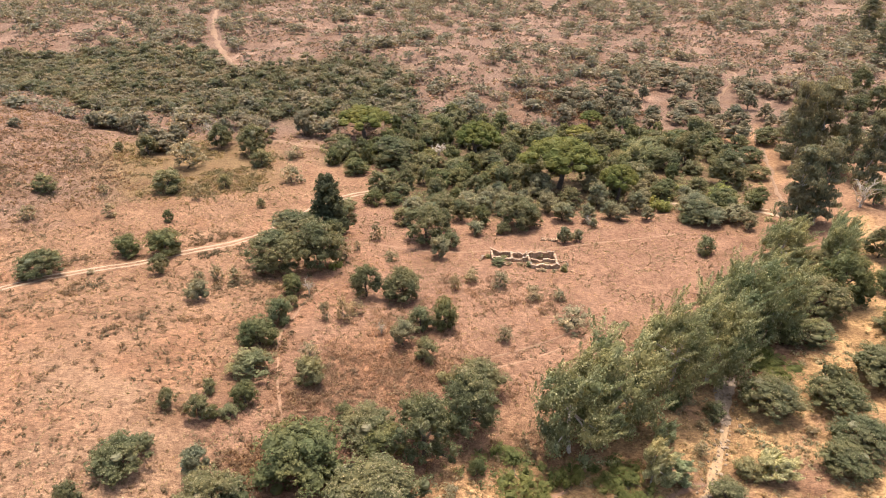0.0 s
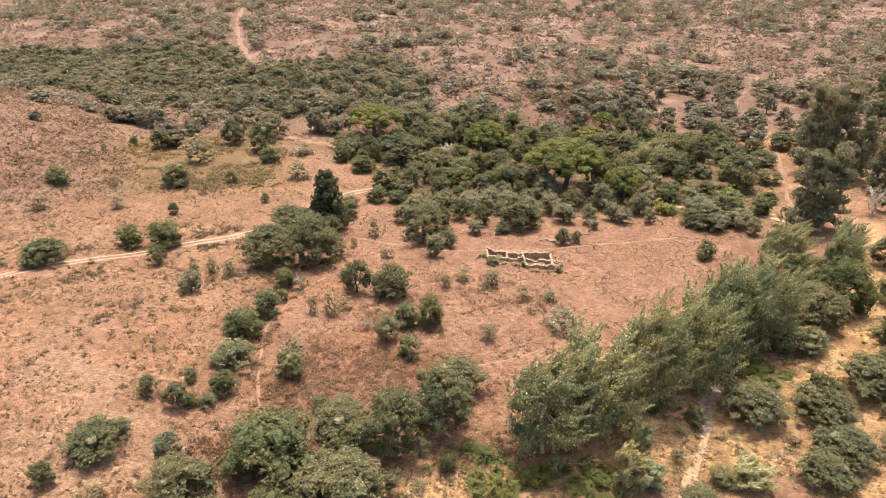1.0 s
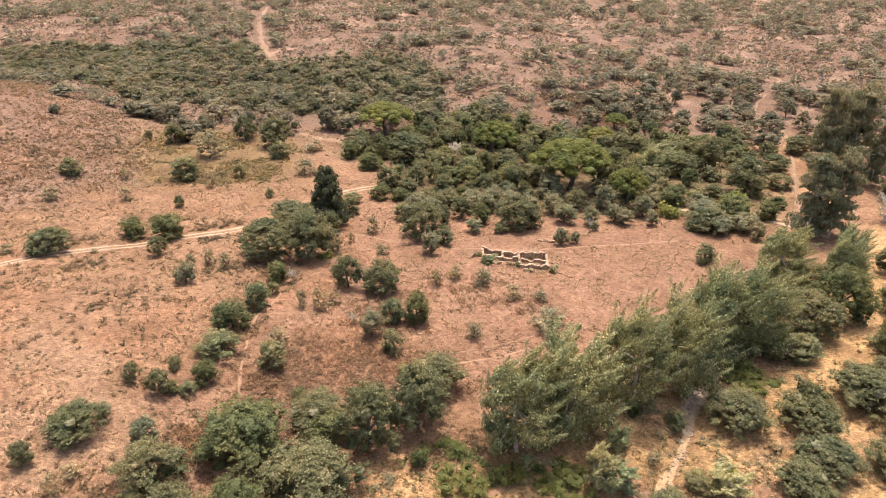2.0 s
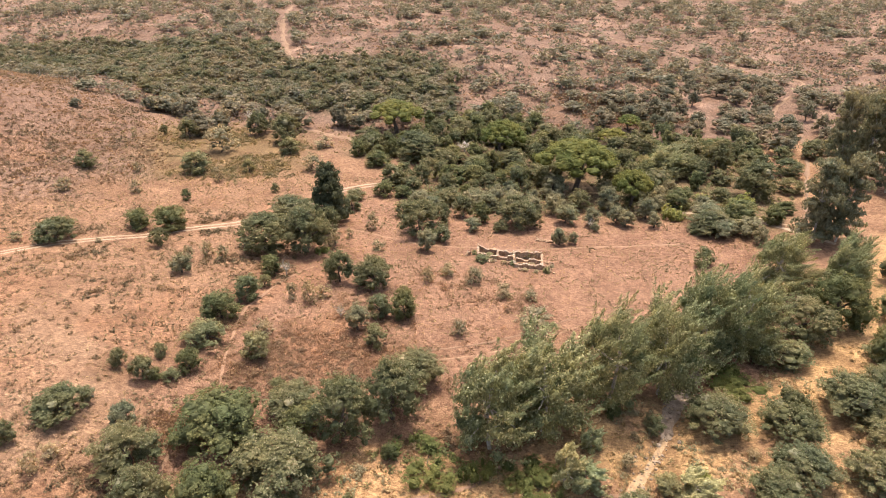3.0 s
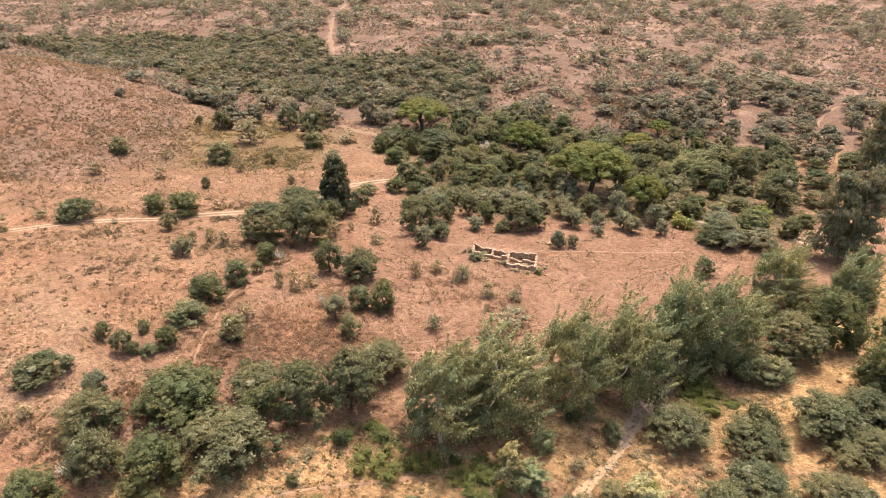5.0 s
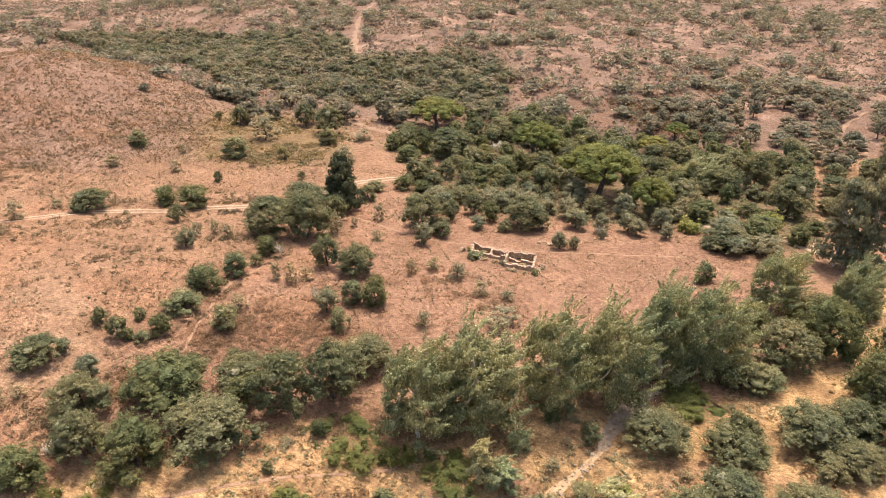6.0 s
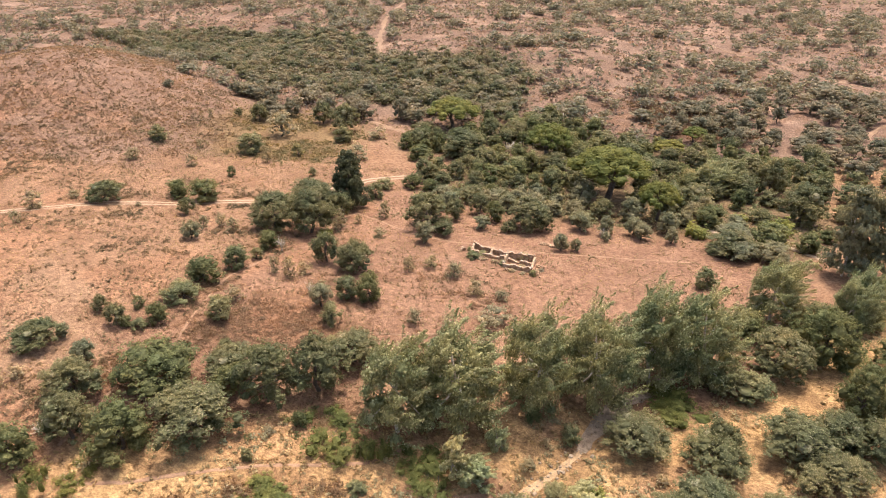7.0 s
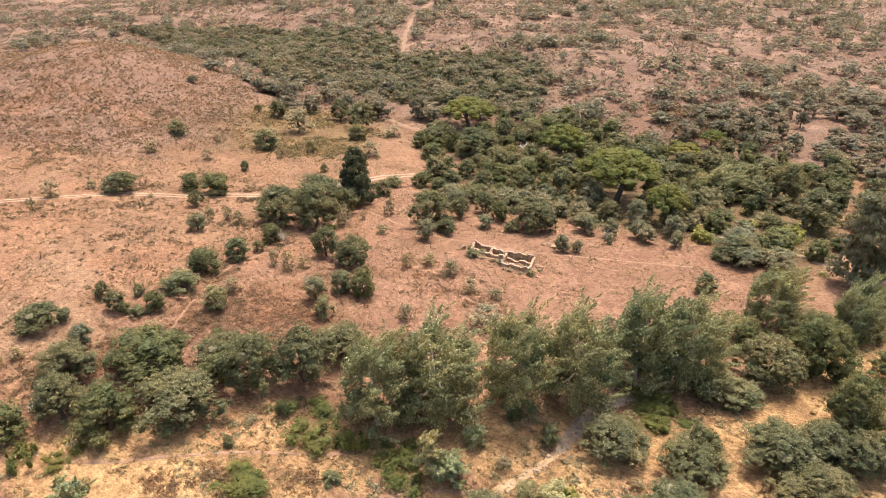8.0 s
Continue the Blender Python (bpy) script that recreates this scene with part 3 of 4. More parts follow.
ruin = tagged(new("ruined_farmhouse"), "roofless ruined stone farmhouse with broken walls in the field", "ruin")
WALLS = [
    ((9.2, 110.0), (16.1, 109.7), 0.38, (2.6, 2.2, 2.1, 2.3, 1.6, 2.2), (4.2, 5.0, 1.0)),
    ((16.4, 109.4), (21.4, 109.6), 0.38, (2.5, 2.4, 2.3, 2.4, 2.2), (2.4, 3.5, 1.4)),
    ((9.3, 109.7), (9.5, 107.7), 0.38, (2.4, 2.0, 1.5), None),
    ((9.5, 107.4), (16.1, 107.8), 0.38, (1.5, 1.4, 1.2, 1.3, 1.5), (5.0, 5.7, 0.5)),
    ((13.1, 109.6), (13.2, 107.9), 0.38, (1.9, 1.4, 1.3), None),
    ((16.2, 109.6), (16.5, 105.2), 0.42, (2.4, 2.0, 1.6, 1.4), None),
    ((16.5, 105.0), (21.7, 105.2), 0.42, (1.4, 1.2, 1.35, 1.3), None),
    ((21.7, 105.5), (21.5, 109.8), 0.42, (1.4, 1.5, 1.8, 2.2), (2.4, 3.0, 1.0)),
    ((16.8, 107.7), (21.4, 107.9), 0.4, (1.2, 1.0, 1.3, 1.1), (1.4, 2.4, 0.3)),
]
for i, (a, b, th, tops, gap) in enumerate(WALLS):
    body, caps = rubble_wall(a, b, th, tops, 50 + i, gap)
    w = part("wall", mesh_of("wall", *body, STONE), ruin)
    tagged(part("wall_capping", mesh_of("wall_capping", *caps, CAPPING), w, "pale lime-washed broken wall top"), kind="stuff")


def stone_heap(name, label, spots, spread, n, size, seed, mat):
    gen = np.random.default_rng(seed)
    st = []
    for k in range(n):
        c = spots[int(gen.integers(len(spots)))]
        p = np.array(c) + gen.normal(size=2) * spread
        r = gen.uniform(*size)
        st.append(ball((p[0], p[1], up(*p) + r * 0.3 + gen.uniform(0, 0.25)), r, r * 0.7, gen, 5))
    tagged(new(name, mesh_of(name, *join(st), mat)), label, "stones", kind="stuff")


stone_heap("fallen_stones", "fallen wall stones lying round the ruin", [(22.8, 106), (23.3, 108), (22.6, 104.4), (18, 103.7), (15, 106.2), (12, 106)], 0.5, 110, (0.1, 0.24), 71, STONE)
stone_heap("stone_heap", "low heap of pale field stones beside an olive", [(20.8, 119.3), (22, 119), (23.4, 118.6), (25, 118.4)], 0.35, 70, (0.14, 0.34), 72, STONE)
stub = tagged(new("wall_stub"), "short standing remnant of a rubble wall", "ruin")
body, caps = rubble_wall((7.0, 107.4), (7.9, 108.4), 0.42, (0.5, 1.5, 1.1), 73)
w = part("wall", mesh_of("wall", *body, STONE), stub)
tagged(part("wall_capping", mesh_of("wall_capping", *caps, CAPPING), w, "pale broken wall top"), kind="stuff")

# ---------------------------------------------------------------- kinds of plants
def oaks(n, size, count, seed, name="oak_tree", label="grey-green evergreen oak with a broad lumpy crown", mat=None, low=0.3, r=(0.2, 0.3), lob=10, bark=None, r0=0.032, group="oaks of the valley", category="tree", core=0.66, limbs=4, leafpart="crown", spread=0.75):
    out = []
    for k in range(count):
        g = np.random.default_rng(seed + k)
        lo = lobes_round(g, lob, low, r)
        out.append(plant(name, label, category, group, crown(g, lo, n, size, spread, core), bark or BARK, g, lo, mat or L_OAK, r0, 0.5, limbs, leafpart))
    return out


def poplars(n, size, count, seed, label, tall=True):
    out = []
    for k in range(count):
        g = np.random.default_rng(seed + k)
        lo = []
        m = 34 if tall else 14
        for i in range(m):
            a, q = i * 2.4 + g.uniform(-0.5, 0.5), (i + 0.5) / m
            z = 0.08 + 0.76 * q
            d = 0.40 * math.sqrt(max(0.05, 1 - ((z - 0.4) / 0.56) ** 2)) * g.uniform(0.4, 1.0)
            rr = g.uniform(0.11, 0.18) if tall else g.uniform(0.1, 0.17)
            lo.append((d * math.cos(a), d * math.sin(a), z, rr, rr * g.uniform(0.55, 0.8)))
        out.append(plant("poplar_tree", label, "tree", "poplars along the stream", plume(g, lo, n, size, per=105 if tall else 40, length=0.30 if tall else 0.28), BARK_PALE, g, lo, L_POPLAR if tall else L_YOUNG, 0.022, 0.8, 5))
    return out


def pines(count, seed):
    out = []
    for k in range(count):
        g = np.random.default_rng(seed + k)
        lo = []
        for i in range(40):
            a, q = i * 2.4 + g.uniform(-0.2, 0.2), math.sqrt((i + 0.5) / 40)
            d = q * 0.43 * g.uniform(0.92, 1.06)
            rr = g.uniform(0.075, 0.12)
            lo.append((d * math.cos(a), d * math.sin(a), 0.84 - 0.30 * q * q + g.uniform(-0.03, 0.02), rr, rr * 0.85))
        out.append(plant("stone_pine", "yellow-green stone pine with a domed umbrella crown", "tree", "stone pines", crown(g, lo, 11000, 0.014, 0.5, 0.85, 0.1, 1.4, 8), BARK, g, lo, L_PINE, 0.035, 0.6, 4))
    return out


def conifers(count, seed):
    out = []
    for k in range(count):
        g = np.random.default_rng(seed + k)
        lo = []
        for i in range(38):
            q = i / 37
            a, z = i * 2.4 + g.uniform(-0.5, 0.5), 0.05 + 0.88 * q
            d = 0.34 * math.sqrt(max(0.0, 1 - q ** 1.6)) * g.uniform(0.55, 1.1)
            rr = g.uniform(0.14, 0.21) * (1 - 0.45 * q)
            lo.append((d * math.cos(a), d * math.sin(a), z, rr, rr * 0.62))
        out.append(plant("conifer_tree", "dark bluish-green conifer rising above the oaks", "tree", "", crown(g, lo, 8500, 0.034, 0.8, 0.66, 0.25), BARK, g, lo, L_CONE, 0.03, 0.9, 4))
    return out


def gums(count, seed):
    out = []
    for k in range(count):
        g = np.random.default_rng(seed + k)
        lo = []
        for i in range(26):
            q = i / 25
            a, z = i * 2.4 + g.uniform(-0.5, 0.5), 0.08 + 0.84 * q
            d = 0.33 * g.uniform(0.35, 1.0) * (1 - 0.6 * max(0, q - 0.6) / 0.4)
            rr = g.uniform(0.15, 0.23)
            lo.append((d * math.cos(a), d * math.sin(a), z, rr, g.uniform(0.035, 0.06)))
        out.append(plant("eucalyptus_tree", "tall dark eucalyptus with hanging leaf masses", "tree", "eucalyptus row", crown(g, lo, 11000, 0.024, 0.9, 0.62, 0.25), BARK_PALE, g, lo, L_GUM, 0.022, 0.9, 5))
    return out


def brambles(count, seed, mat, name, label, n=1500, size=0.04):
    out = []
    for k in range(count):
        g = np.random.default_rng(seed + k)
        lo = []
        for i in range(20):
            a, q, rr = g.uniform(0, 6.28), math.sqrt(g.random()), g.uniform(0.06, 0.15)
            lo.append((0.42 * q * math.cos(a), 0.42 * q * math.sin(a) * 0.75, g.uniform(0.05, 0.4), rr, g.uniform(0.25, 0.5)))
        root = tagged(new(name), label, "shrub", "bramble mats" if mat is L_GREEN else "heath patches")
        part("foliage", mesh_of("foliage", *crown(g, lo, n, size, 0.8, 0.55), mat), root)
        for s in stems(g, lo, 0.012, 0.4, 3)[1:]:
            part("stem", mesh_of("stem", *s, BARK), root)
        out.append(root)
    return out


def dead_trees(count, seed):
    """Bare bleached branches, forked twice, with a few dry leaves."""
    out = []
    for k in range(count):
        g = np.random.default_rng(seed + k)
        root = tagged(new("dead_tree"), "bleached leafless tree with pale bare branches", "tree", "dead trees")
        part("trunk", mesh_of("trunk", *tube([(0, 0, 0), (0.02, 0.01, 0.2), (0, 0.03, 0.4)], [0.045, 0.035, 0.028]), BARK_PALE), root)
        tips = []
        for i in range(9):
            a, e = i * 2.4, g.uniform(0.25, 1.2)
            s = np.array([0, 0.01, g.uniform(0.12, 0.4)])
            q = s + 0.34 * np.array([math.cos(a) * math.cos(e), math.sin(a) * math.cos(e), math.sin(e) + 0.35])
            bits = [tube([s, (s + q) / 2 + g.normal(size=3) * 0.03, q], [0.022, 0.016, 0.010], 4)]
            for j in range(6):
                b0 = s + (q - s) * g.uniform(0.4, 1.0)
                t = b0 + g.normal(size=3) * 0.12 + np.array([0, 0, 0.06])
                bits.append(tube([b0, (b0 + t) / 2 + g.normal(size=3) * 0.02, t], [0.009, 0.007, 0.004], 4))
                tips.append(t)
            part("branch", mesh_of("branch", *join(bits), BARK_PALE), root)
        c = np.repeat(np.array(tips), 5, 0) + g.normal(size=(len(tips) * 5, 3)) * 0.04
        part("withered_leaves", mesh_of("withered_leaves", *leaves(c, g.normal(size=c.shape), 0.035 * g.uniform(0.5, 1.3, len(c)), g, 1.5), L_DRY), root)
        out.append(root)
    return out


gen = np.random.default_rng(101)
# rows: x, y, height, width
PALE_OAKS = [(-41.8, 188.7, 7.7, 6.5), (-94.5, 188, 5.2, 5.8), (-90.3, 187.4, 6.8, 6.5), (-57.8, 187, 6.3, 9.3), (-53.7, 183.7, 7.3, 8.4), (-62.9, 180.2, 8.3, 4.8), (-76.1, 177.6, 6.2, 5.8), (-79.8, 171, 7.3, 7.9), (-77.2, 170.6, 5.2, 8.2), (-113.3, 166.2, 2.6, 3.8)]
OAKS_A = [(149.1, 230.9, 9.1, 8), (142.6, 208.7, 9.3, 8.3), (135.1, 206.9, 7.3, 7.3), (-3.7, 188.5, 5.8, 8.6), (-9.8, 183.5, 7.1, 7.0), (95.6, 183.5, 5.3, 8.6), (-30.0, 179.2, 4.3, 7.8), (-63.1, 176.0, 7.4, 6.8), (-22.5, 171.9, 6, 5.2), (-52.5, 171.1, 8.5, 9.3), (19.0, 170.5, 6.3, 5.5), (42.5, 169.2, 5.9, 5.5), (-13.3, 168.3, 7.9, 13.5), (83.9, 167.5, 4.6, 8.3), (12.6, 167.3, 5.2, 9.3), (65.8, 166.3, 9.7, 8.4), (-79.5, 165.5, 6.1, 5.7), (-86.8, 165.3, 2.9, 2.5), (80.4, 154.9, 3.7, 6.8), (-9.1, 151.2, 5.2, 5.1), (70.9, 150.7, 9.1, 10.2), (8.1, 147.9, 5, 5.1), (62.8, 147.5, 3.2, 5.3)]
OAKS_B = [(17.9, 147.0, 4, 3.5), (-1.5, 143.3, 5.7, 5.5), (-10.2, 142.8, 4.1, 4.9), (29.9, 139.0, 5.2, 5.9), (-0.4, 137.1, 4, 6.9), (99.5, 136.4, 5.8, 5.8), (3.9, 129.7, 5.2, 5.1), (56.8, 128.3, 5.1, 9.2), (20.0, 126.6, 4.3, 3.7), (16.2, 125.9, 7.4, 9.0), (0.1, 124.1, 4.9, 4.3), (12.8, 122.6, 2.7, 3.6), (-3.6, 116.7, 7.8, 9.6), (1.5, 114.0, 3.4, 4.6), (-29.3, 113.2, 7.2, 11.7), (-21.2, 112, 6.1, 5.3), (84.3, 109.6, 6.6, 6), (68.3, 103.0, 5.5, 6.2), (-22.7, 102, 9.2, 9.4), (-29.8, 100.6, 7.6, 10.4), (-49.4, 97.7, 3.9, 3.4), (-68.6, 95.8, 4.6, 7.8), (-12.8, 91.3, 6.1, 5.3)]
OAKS_C = [(-6.7, 90.9, 5.7, 6.8), (62.1, 89.8, 7.1, 9.4), (67.9, 76.1, 5.5, 6.9), (72.6, 75.7, 5.8, 6.7), (63.1, 73.5, 5.1, 9.3), (67.7, 69.9, 3.9, 6.6), (4.9, 68.5, 4.8, 7.9), (64.2, 68.3, 2.9, 5.3), (54.1, 68.2, 4.6, 8.4), (44.8, 67.8, 4.9, 8.8), (3.1, 61.4, 9.2, 8.0), (-33.7, 61.0, 2.8, 2.4), (61.7, 60.6, 4.3, 7.9), (53.3, 60.4, 4.5, 7.7), (-29.5, 59.5, 3.6, 3.1), (-9.3, 59.4, 4.1, 7.4), (-2.3, 57.5, 8.7, 8.1), (49.2, 57.2, 3.6, 6.6), (33, 52.3, 3, 5.2), (-35.3, 51.5, 3.6, 6.6), (-7.4, 48.8, 6.1, 11.0), (-24.2, 46.7, 5.6, 7.4), (-38.3, 46.2, 3.1, 2.7)]
OAKS_D = [(-19.3, 41.7, 6.6, 6.4)]
OAKS = OAKS_A + OAKS_B + OAKS_C + OAKS_D
OLIVES = [(24.1, 147.4, 5.3, 7.7), (36.3, 138.4, 6.3, 5.9), (24.2, 135.1, 4.8, 4.6), (44.3, 134.6, 5.4, 5.1), (56.8, 133.3, 4.7, 6.8), (37.4, 131.7, 4.2, 3.7), (26.6, 130.1, 4.5, 5.3), (45.2, 129.7, 3.6, 3.1), (32.0, 129.6, 4.5, 3.9), (39.4, 129.6, 3.8, 3.7), (63.4, 127.0, 4.2, 6.5), (58.0, 126.2, 3.9, 5.9), (32.6, 125.9, 2.3, 2.0), (64.8, 122.9, 4, 3.5), (6.9, 121.6, 3.1, 3.7), (27.6, 118.3, 2.8, 2.4), (24.9, 117.4, 3.8, 3.3), (-0.5, 108.5, 4.6, 4.0), (-39.1, 87.1, 3.7, 4.0), (-5.9, 77.7, 4.3, 3.7), (-33.6, 54.2, 2.3, 2.0), (-27.4, 51.7, 3.8, 3.3)]
DARKS_A = [(-6.7, 177.6, 4.1, 4.3), (-29.6, 165.0, 4.8, 4.4), (-23.0, 159.0, 4.2, 7.0), (3.1, 142.7, 3.4, 3.6), (52.4, 142.3, 4.7, 6.6), (75.3, 141.0, 2.9, 3.9), (-11.7, 138.6, 3.1, 4.2), (-16.2, 138.3, 3.7, 4.8), (70.7, 134.4, 4.2, 4.6), (8.3, 127.0, 5, 4.2), (-58.0, 123.4, 2.8, 2.4), (75.7, 107.8, 4.8, 8.0), (-52.1, 106.8, 5, 6.7), (-58.7, 105.8, 4.1, 5.4), (58.5, 97.8, 4.6, 5.7), (77.8, 96.9, 4.8, 5.4), (68.2, 94.1, 9.8, 9.8), (-24.9, 91.0, 3.8, 3.9), (0.2, 82.4, 5.2, 4.3), (71.5, 82.3, 8.8, 7.3), (-26.4, 75.2, 4.4, 5.6), (31.5, 67.8, 2.5, 2.3), (-25.0, 62.9, 3.5, 3.3)]
DARKS_B = [(-28.3, 60.0, 1.6, 1.9), (-7.2, 57.1, 4.1, 5.8), (4.0, 55.0, 2.5, 2.1), (-15.9, 52.8, 6.6, 11.1), (-13.3, 43.1, 7, 7.9), (-22.9, 36.3, 4.9, 6.0)]
DARKS = DARKS_A + DARKS_B
SHRUBS_A = [(-40.7, 169.2, 3.6, 5.9), (-90.8, 157.2, 2.9, 2.2), (-66.1, 157.0, 7.4, 9.5), (-37.6, 150.0, 4.7, 6.0), (-56.4, 136.0, 4.3, 2.9), (-77.2, 135.6, 2.8, 2.5), (-70.7, 124.4, 3.3, 3.3), (-85.2, 120.1, 3.3, 3.7), (-13.5, 116.9, 4.1, 2.7), (-16.6, 110.7, 2.4, 1.8), (-9.7, 106.8, 2.2, 2.9), (-18.3, 106.0, 4.6, 3.4), (5.0, 97.9, 2.6, 3.1), (-60.9, 96.5, 1.1, 1.7), (10.1, 96.3, 3.3, 3.3), (-38.7, 95.3, 3.2, 2.5), (-35.4, 94.4, 3.1, 2.7), (2.0, 94.3, 3.1, 2.3), (-76.0, 94.2, 2, 2.8), (19.8, 92.8, 1.9, 2.4), (-40.6, 92.4, 3.2, 2.1), (-77.4, 85.7, 4.2, 4.2), (-13.8, 85.6, 2.5, 2.9)]
SHRUBS_B = [(15.2, 92.5, 2.9, 3.2), (20.7, 85, 3.4, 6.0), (-15.4, 83.3, 4.2, 2.8), (-18.3, 83.2, 3.3, 2.2), (9.4, 79.9, 2.8, 2.7), (-71.7, 77.5, 2.8, 2.2), (-18.6, 72.8, 2.9, 3.0), (34.0, 64.3, 1.3, 1.7), (48.3, 63.2, 1.5, 2.0), (32.8, 60.0, 2, 2.2), (1.0, 52.5, 0.9, 1.7), (-32.6, 45.7, 1.8, 2.6), (-33.0, 43.2, 3.2, 2.3)]
SHRUBS = SHRUBS_A + SHRUBS_B
BUSHES_A = [(86.2, 180.5, 4.1, 5.6), (56.2, 168.9, 7.9, 10.2), (-1.1, 167.5, 3, 4.1), (-6.1, 164.3, 5, 5.6), (4.5, 164.1, 3.9, 7.8), (47.1, 164.0, 5.8, 5.3), (-48.0, 161.8, 4.7, 5.7), (-13.6, 148.5, 5.6, 5.2), (42.8, 147.4, 7.6, 6.9), (14.8, 147.1, 3.2, 2.9), (4.5, 146.8, 3.5, 3.2), (-52.4, 144.4, 3.5, 3.5), (-64.6, 140.5, 5.7, 7.0), (-21.7, 134.5, 2.7, 4.5), (-88.6, 133.0, 4.4, 4.9), (-41.0, 133.0, 2.3, 2.1), (53.6, 128.3, 2.1, 4.3), (-20.9, 127.4, 4.1, 4.3), (-8.5, 126.2, 4.2, 4.5), (51.9, 112.6, 3.9, 4.1), (-23.9, 86.1, 2.4, 2.2), (72.4, 85.1, 3.3, 6.1)]
BUSHES_B = [(53.7, 83.5, 4, 4.4), (57.4, 83.1, 3.9, 7.8), (-3.5, 81.9, 4.1, 3.8), (-24.9, 81.6, 4.4, 4.3), (-2.4, 74.7, 3.6, 3.4), (0.0, 70.3, 1.5, 1.9), (-25.7, 69.2, 3.2, 6.4), (-17.7, 68.1, 4, 4.3), (36.8, 66.6, 2.9, 2.9), (-29.8, 64.3, 2.2, 2.0), (-12.6, 62.2, 2.2, 2.4), (-26.2, 60.5, 1.6, 2.7), (37.0, 56.4, 2.6, 3.4), (15.1, 49.2, 1.4, 2.5), (0.8, 48.1, 1.7, 1.5)]
BUSHES = BUSHES_A + BUSHES_B
CONIFERS = [(-23.4, 119.6, 13, 8.2)]
PINES = [(47.4, 202.5, 5.3, 7.3), (41, 187.7, 5.6, 8.5), (-23.4, 187.1, 10.2, 16.8), (9.7, 174, 10.9, 12.7), (29.3, 151.4, 13.2, 19), (41.4, 141.4, 9.3, 9.3)]
GUMS = [(206.9, 328.4, 19.3, 10.9), (183.3, 273.8, 18.7, 11.6), (100.5, 165.5, 23.1, 10.9), (92.7, 162.1, 23, 8.8), (103, 157.4, 16.4, 5.8), (105.5, 149.4, 19.7, 9.6), (80.3, 126.2, 18.4, 8.2), (75.5, 125.3, 17.9, 8.2)]
POPLARS = [(52.3, 162.9, 8.3, 11), (75.9, 109.2, 9.9, 6.5), (73.3, 105.2, 9.7, 7.7), (62, 103.2, 11.8, 9.8), (51.4, 84, 14.8, 10.8), (45.2, 82, 17, 11), (38.2, 73.6, 15.8, 11.4), (31, 70, 16, 10.4), (22.2, 63.6, 15, 13), (15.8, 59.3, 14.6, 10.8)]
YOUNG_POPLARS = [(28.3, 61.5, 3.7, 3.1), (39.9, 56.3, 3.6, 5.3), (27.3, 55.6, 3.9, 4.9), (24.9, 55, 6.8, 4.2), (-6.8, 32.6, 6.5, 4.3)]
BRAMBLES = [(47.2, 76.4, 1.9, 9.7), (18.7, 55.4, 1.1, 5.6), (8.3, 55.1, 2.0, 9.9), (22.6, 55.0, 1.7, 8.4), (14.3, 55.0, 2.7, 4.7), (6.4, 45.5, 1.5, 7.4), (-14.7, 37.6, 1.0, 5.2), (-18.0, 34.8, 2.2, 4.7)]
HEATHS = [(23.8, 73.1, 0.9, 7.2), (-17.4, 62.9, 0.9, 4.2), (10.7, 60.2, 0.9, 3.8), (-19, 59, 0.9, 4.3), (6.7, 58.1, 0.9, 2.3), (-20.5, 55.6, 0.9, 4.2), (-18.9, 53.8, 0.9, 3.7), (-22.7, 53.5, 0.9, 3.4), (-22.9, 51.4, 0.9, 3.7), (11.6, 48.1, 0.9, 3.7), (2.3, 43.1, 0.9, 3.3), (-1.4, 39.9, 0.9, 6.8)]
LIGHT_BUSHES = [(58.8, 147.5, 1.7, 3.5), (65.8, 142.1, 3.6, 7.3), (49.7, 135.3, 3.2, 5.5), (-19.6, 102.6, 1.5, 2.8), (6.6, 58.3, 1.6, 1.9), (40.9, 58.2, 1.8, 3.3)]
DEAD = [(-68.2, 185.9, 6.6, 7.5), (-1.1, 176.9, 4.1, 6.9), (95.4, 134.8, 9.1, 7), (31.9, 127.4, 3.1, 3.1), (-22.3, 91.3, 3.7, 2.6), (-9.3, 80.2, 2.7, 2.3), (-22.7, 40.9, 2.2, 3.6)]


def big(rows, limit=6.0):
    return [r for r in rows if r[3] >= limit]


def small(rows, limit=6.0):
    return [r for r in rows if r[3] < limit]


place(oaks(11000, 0.0215, 5, 200, lob=26, low=0.16, r=(0.12, 0.23), core=0.58, spread=0.7), big(OAKS), gen)
place(oaks(5200, 0.030, 5, 220, lob=16, low=0.2, r=(0.15, 0.26), core=0.58, spread=0.75, label="small grey-green oak with a rounded crown"), small(OAKS), gen)
place(oaks(5200, 0.031, 4, 240, "evergreen_tree", "dense dark green evergreen tree with foliage to the ground", L_DARK, 0.03, (0.17, 0.28), 14, group="dark evergreens", core=0.58, spread=0.75), small(DARKS, 7.0), gen)
place(oaks(10000, 0.0225, 3, 250, "evergreen_tree", "broad dark green evergreen tree on the bank", L_DARK, 0.03, (0.14, 0.25), 20, group="dark evergreens", core=0.58, spread=0.75), big(DARKS, 7.0), gen)
place(oaks(3200, 0.038, 5, 260, "green_bush", "rounded green bush standing in dry grass", L_BUSH, 0.02, (0.17, 0.27), 12, core=0.58, r0=0.03, group="green bushes", category="bush", leafpart="foliage"), BUSHES, gen)
place(oaks(1300, 0.042, 5, 280, "dry_shrub", "half-dry olive-brown shrub with thin twigs", L_DRY, 0.02, (0.16, 0.3), 10, r0=0.022, group="dry shrubs", category="shrub", core=0.4, limbs=6, leafpart="foliage", spread=1.1), SHRUBS, gen)
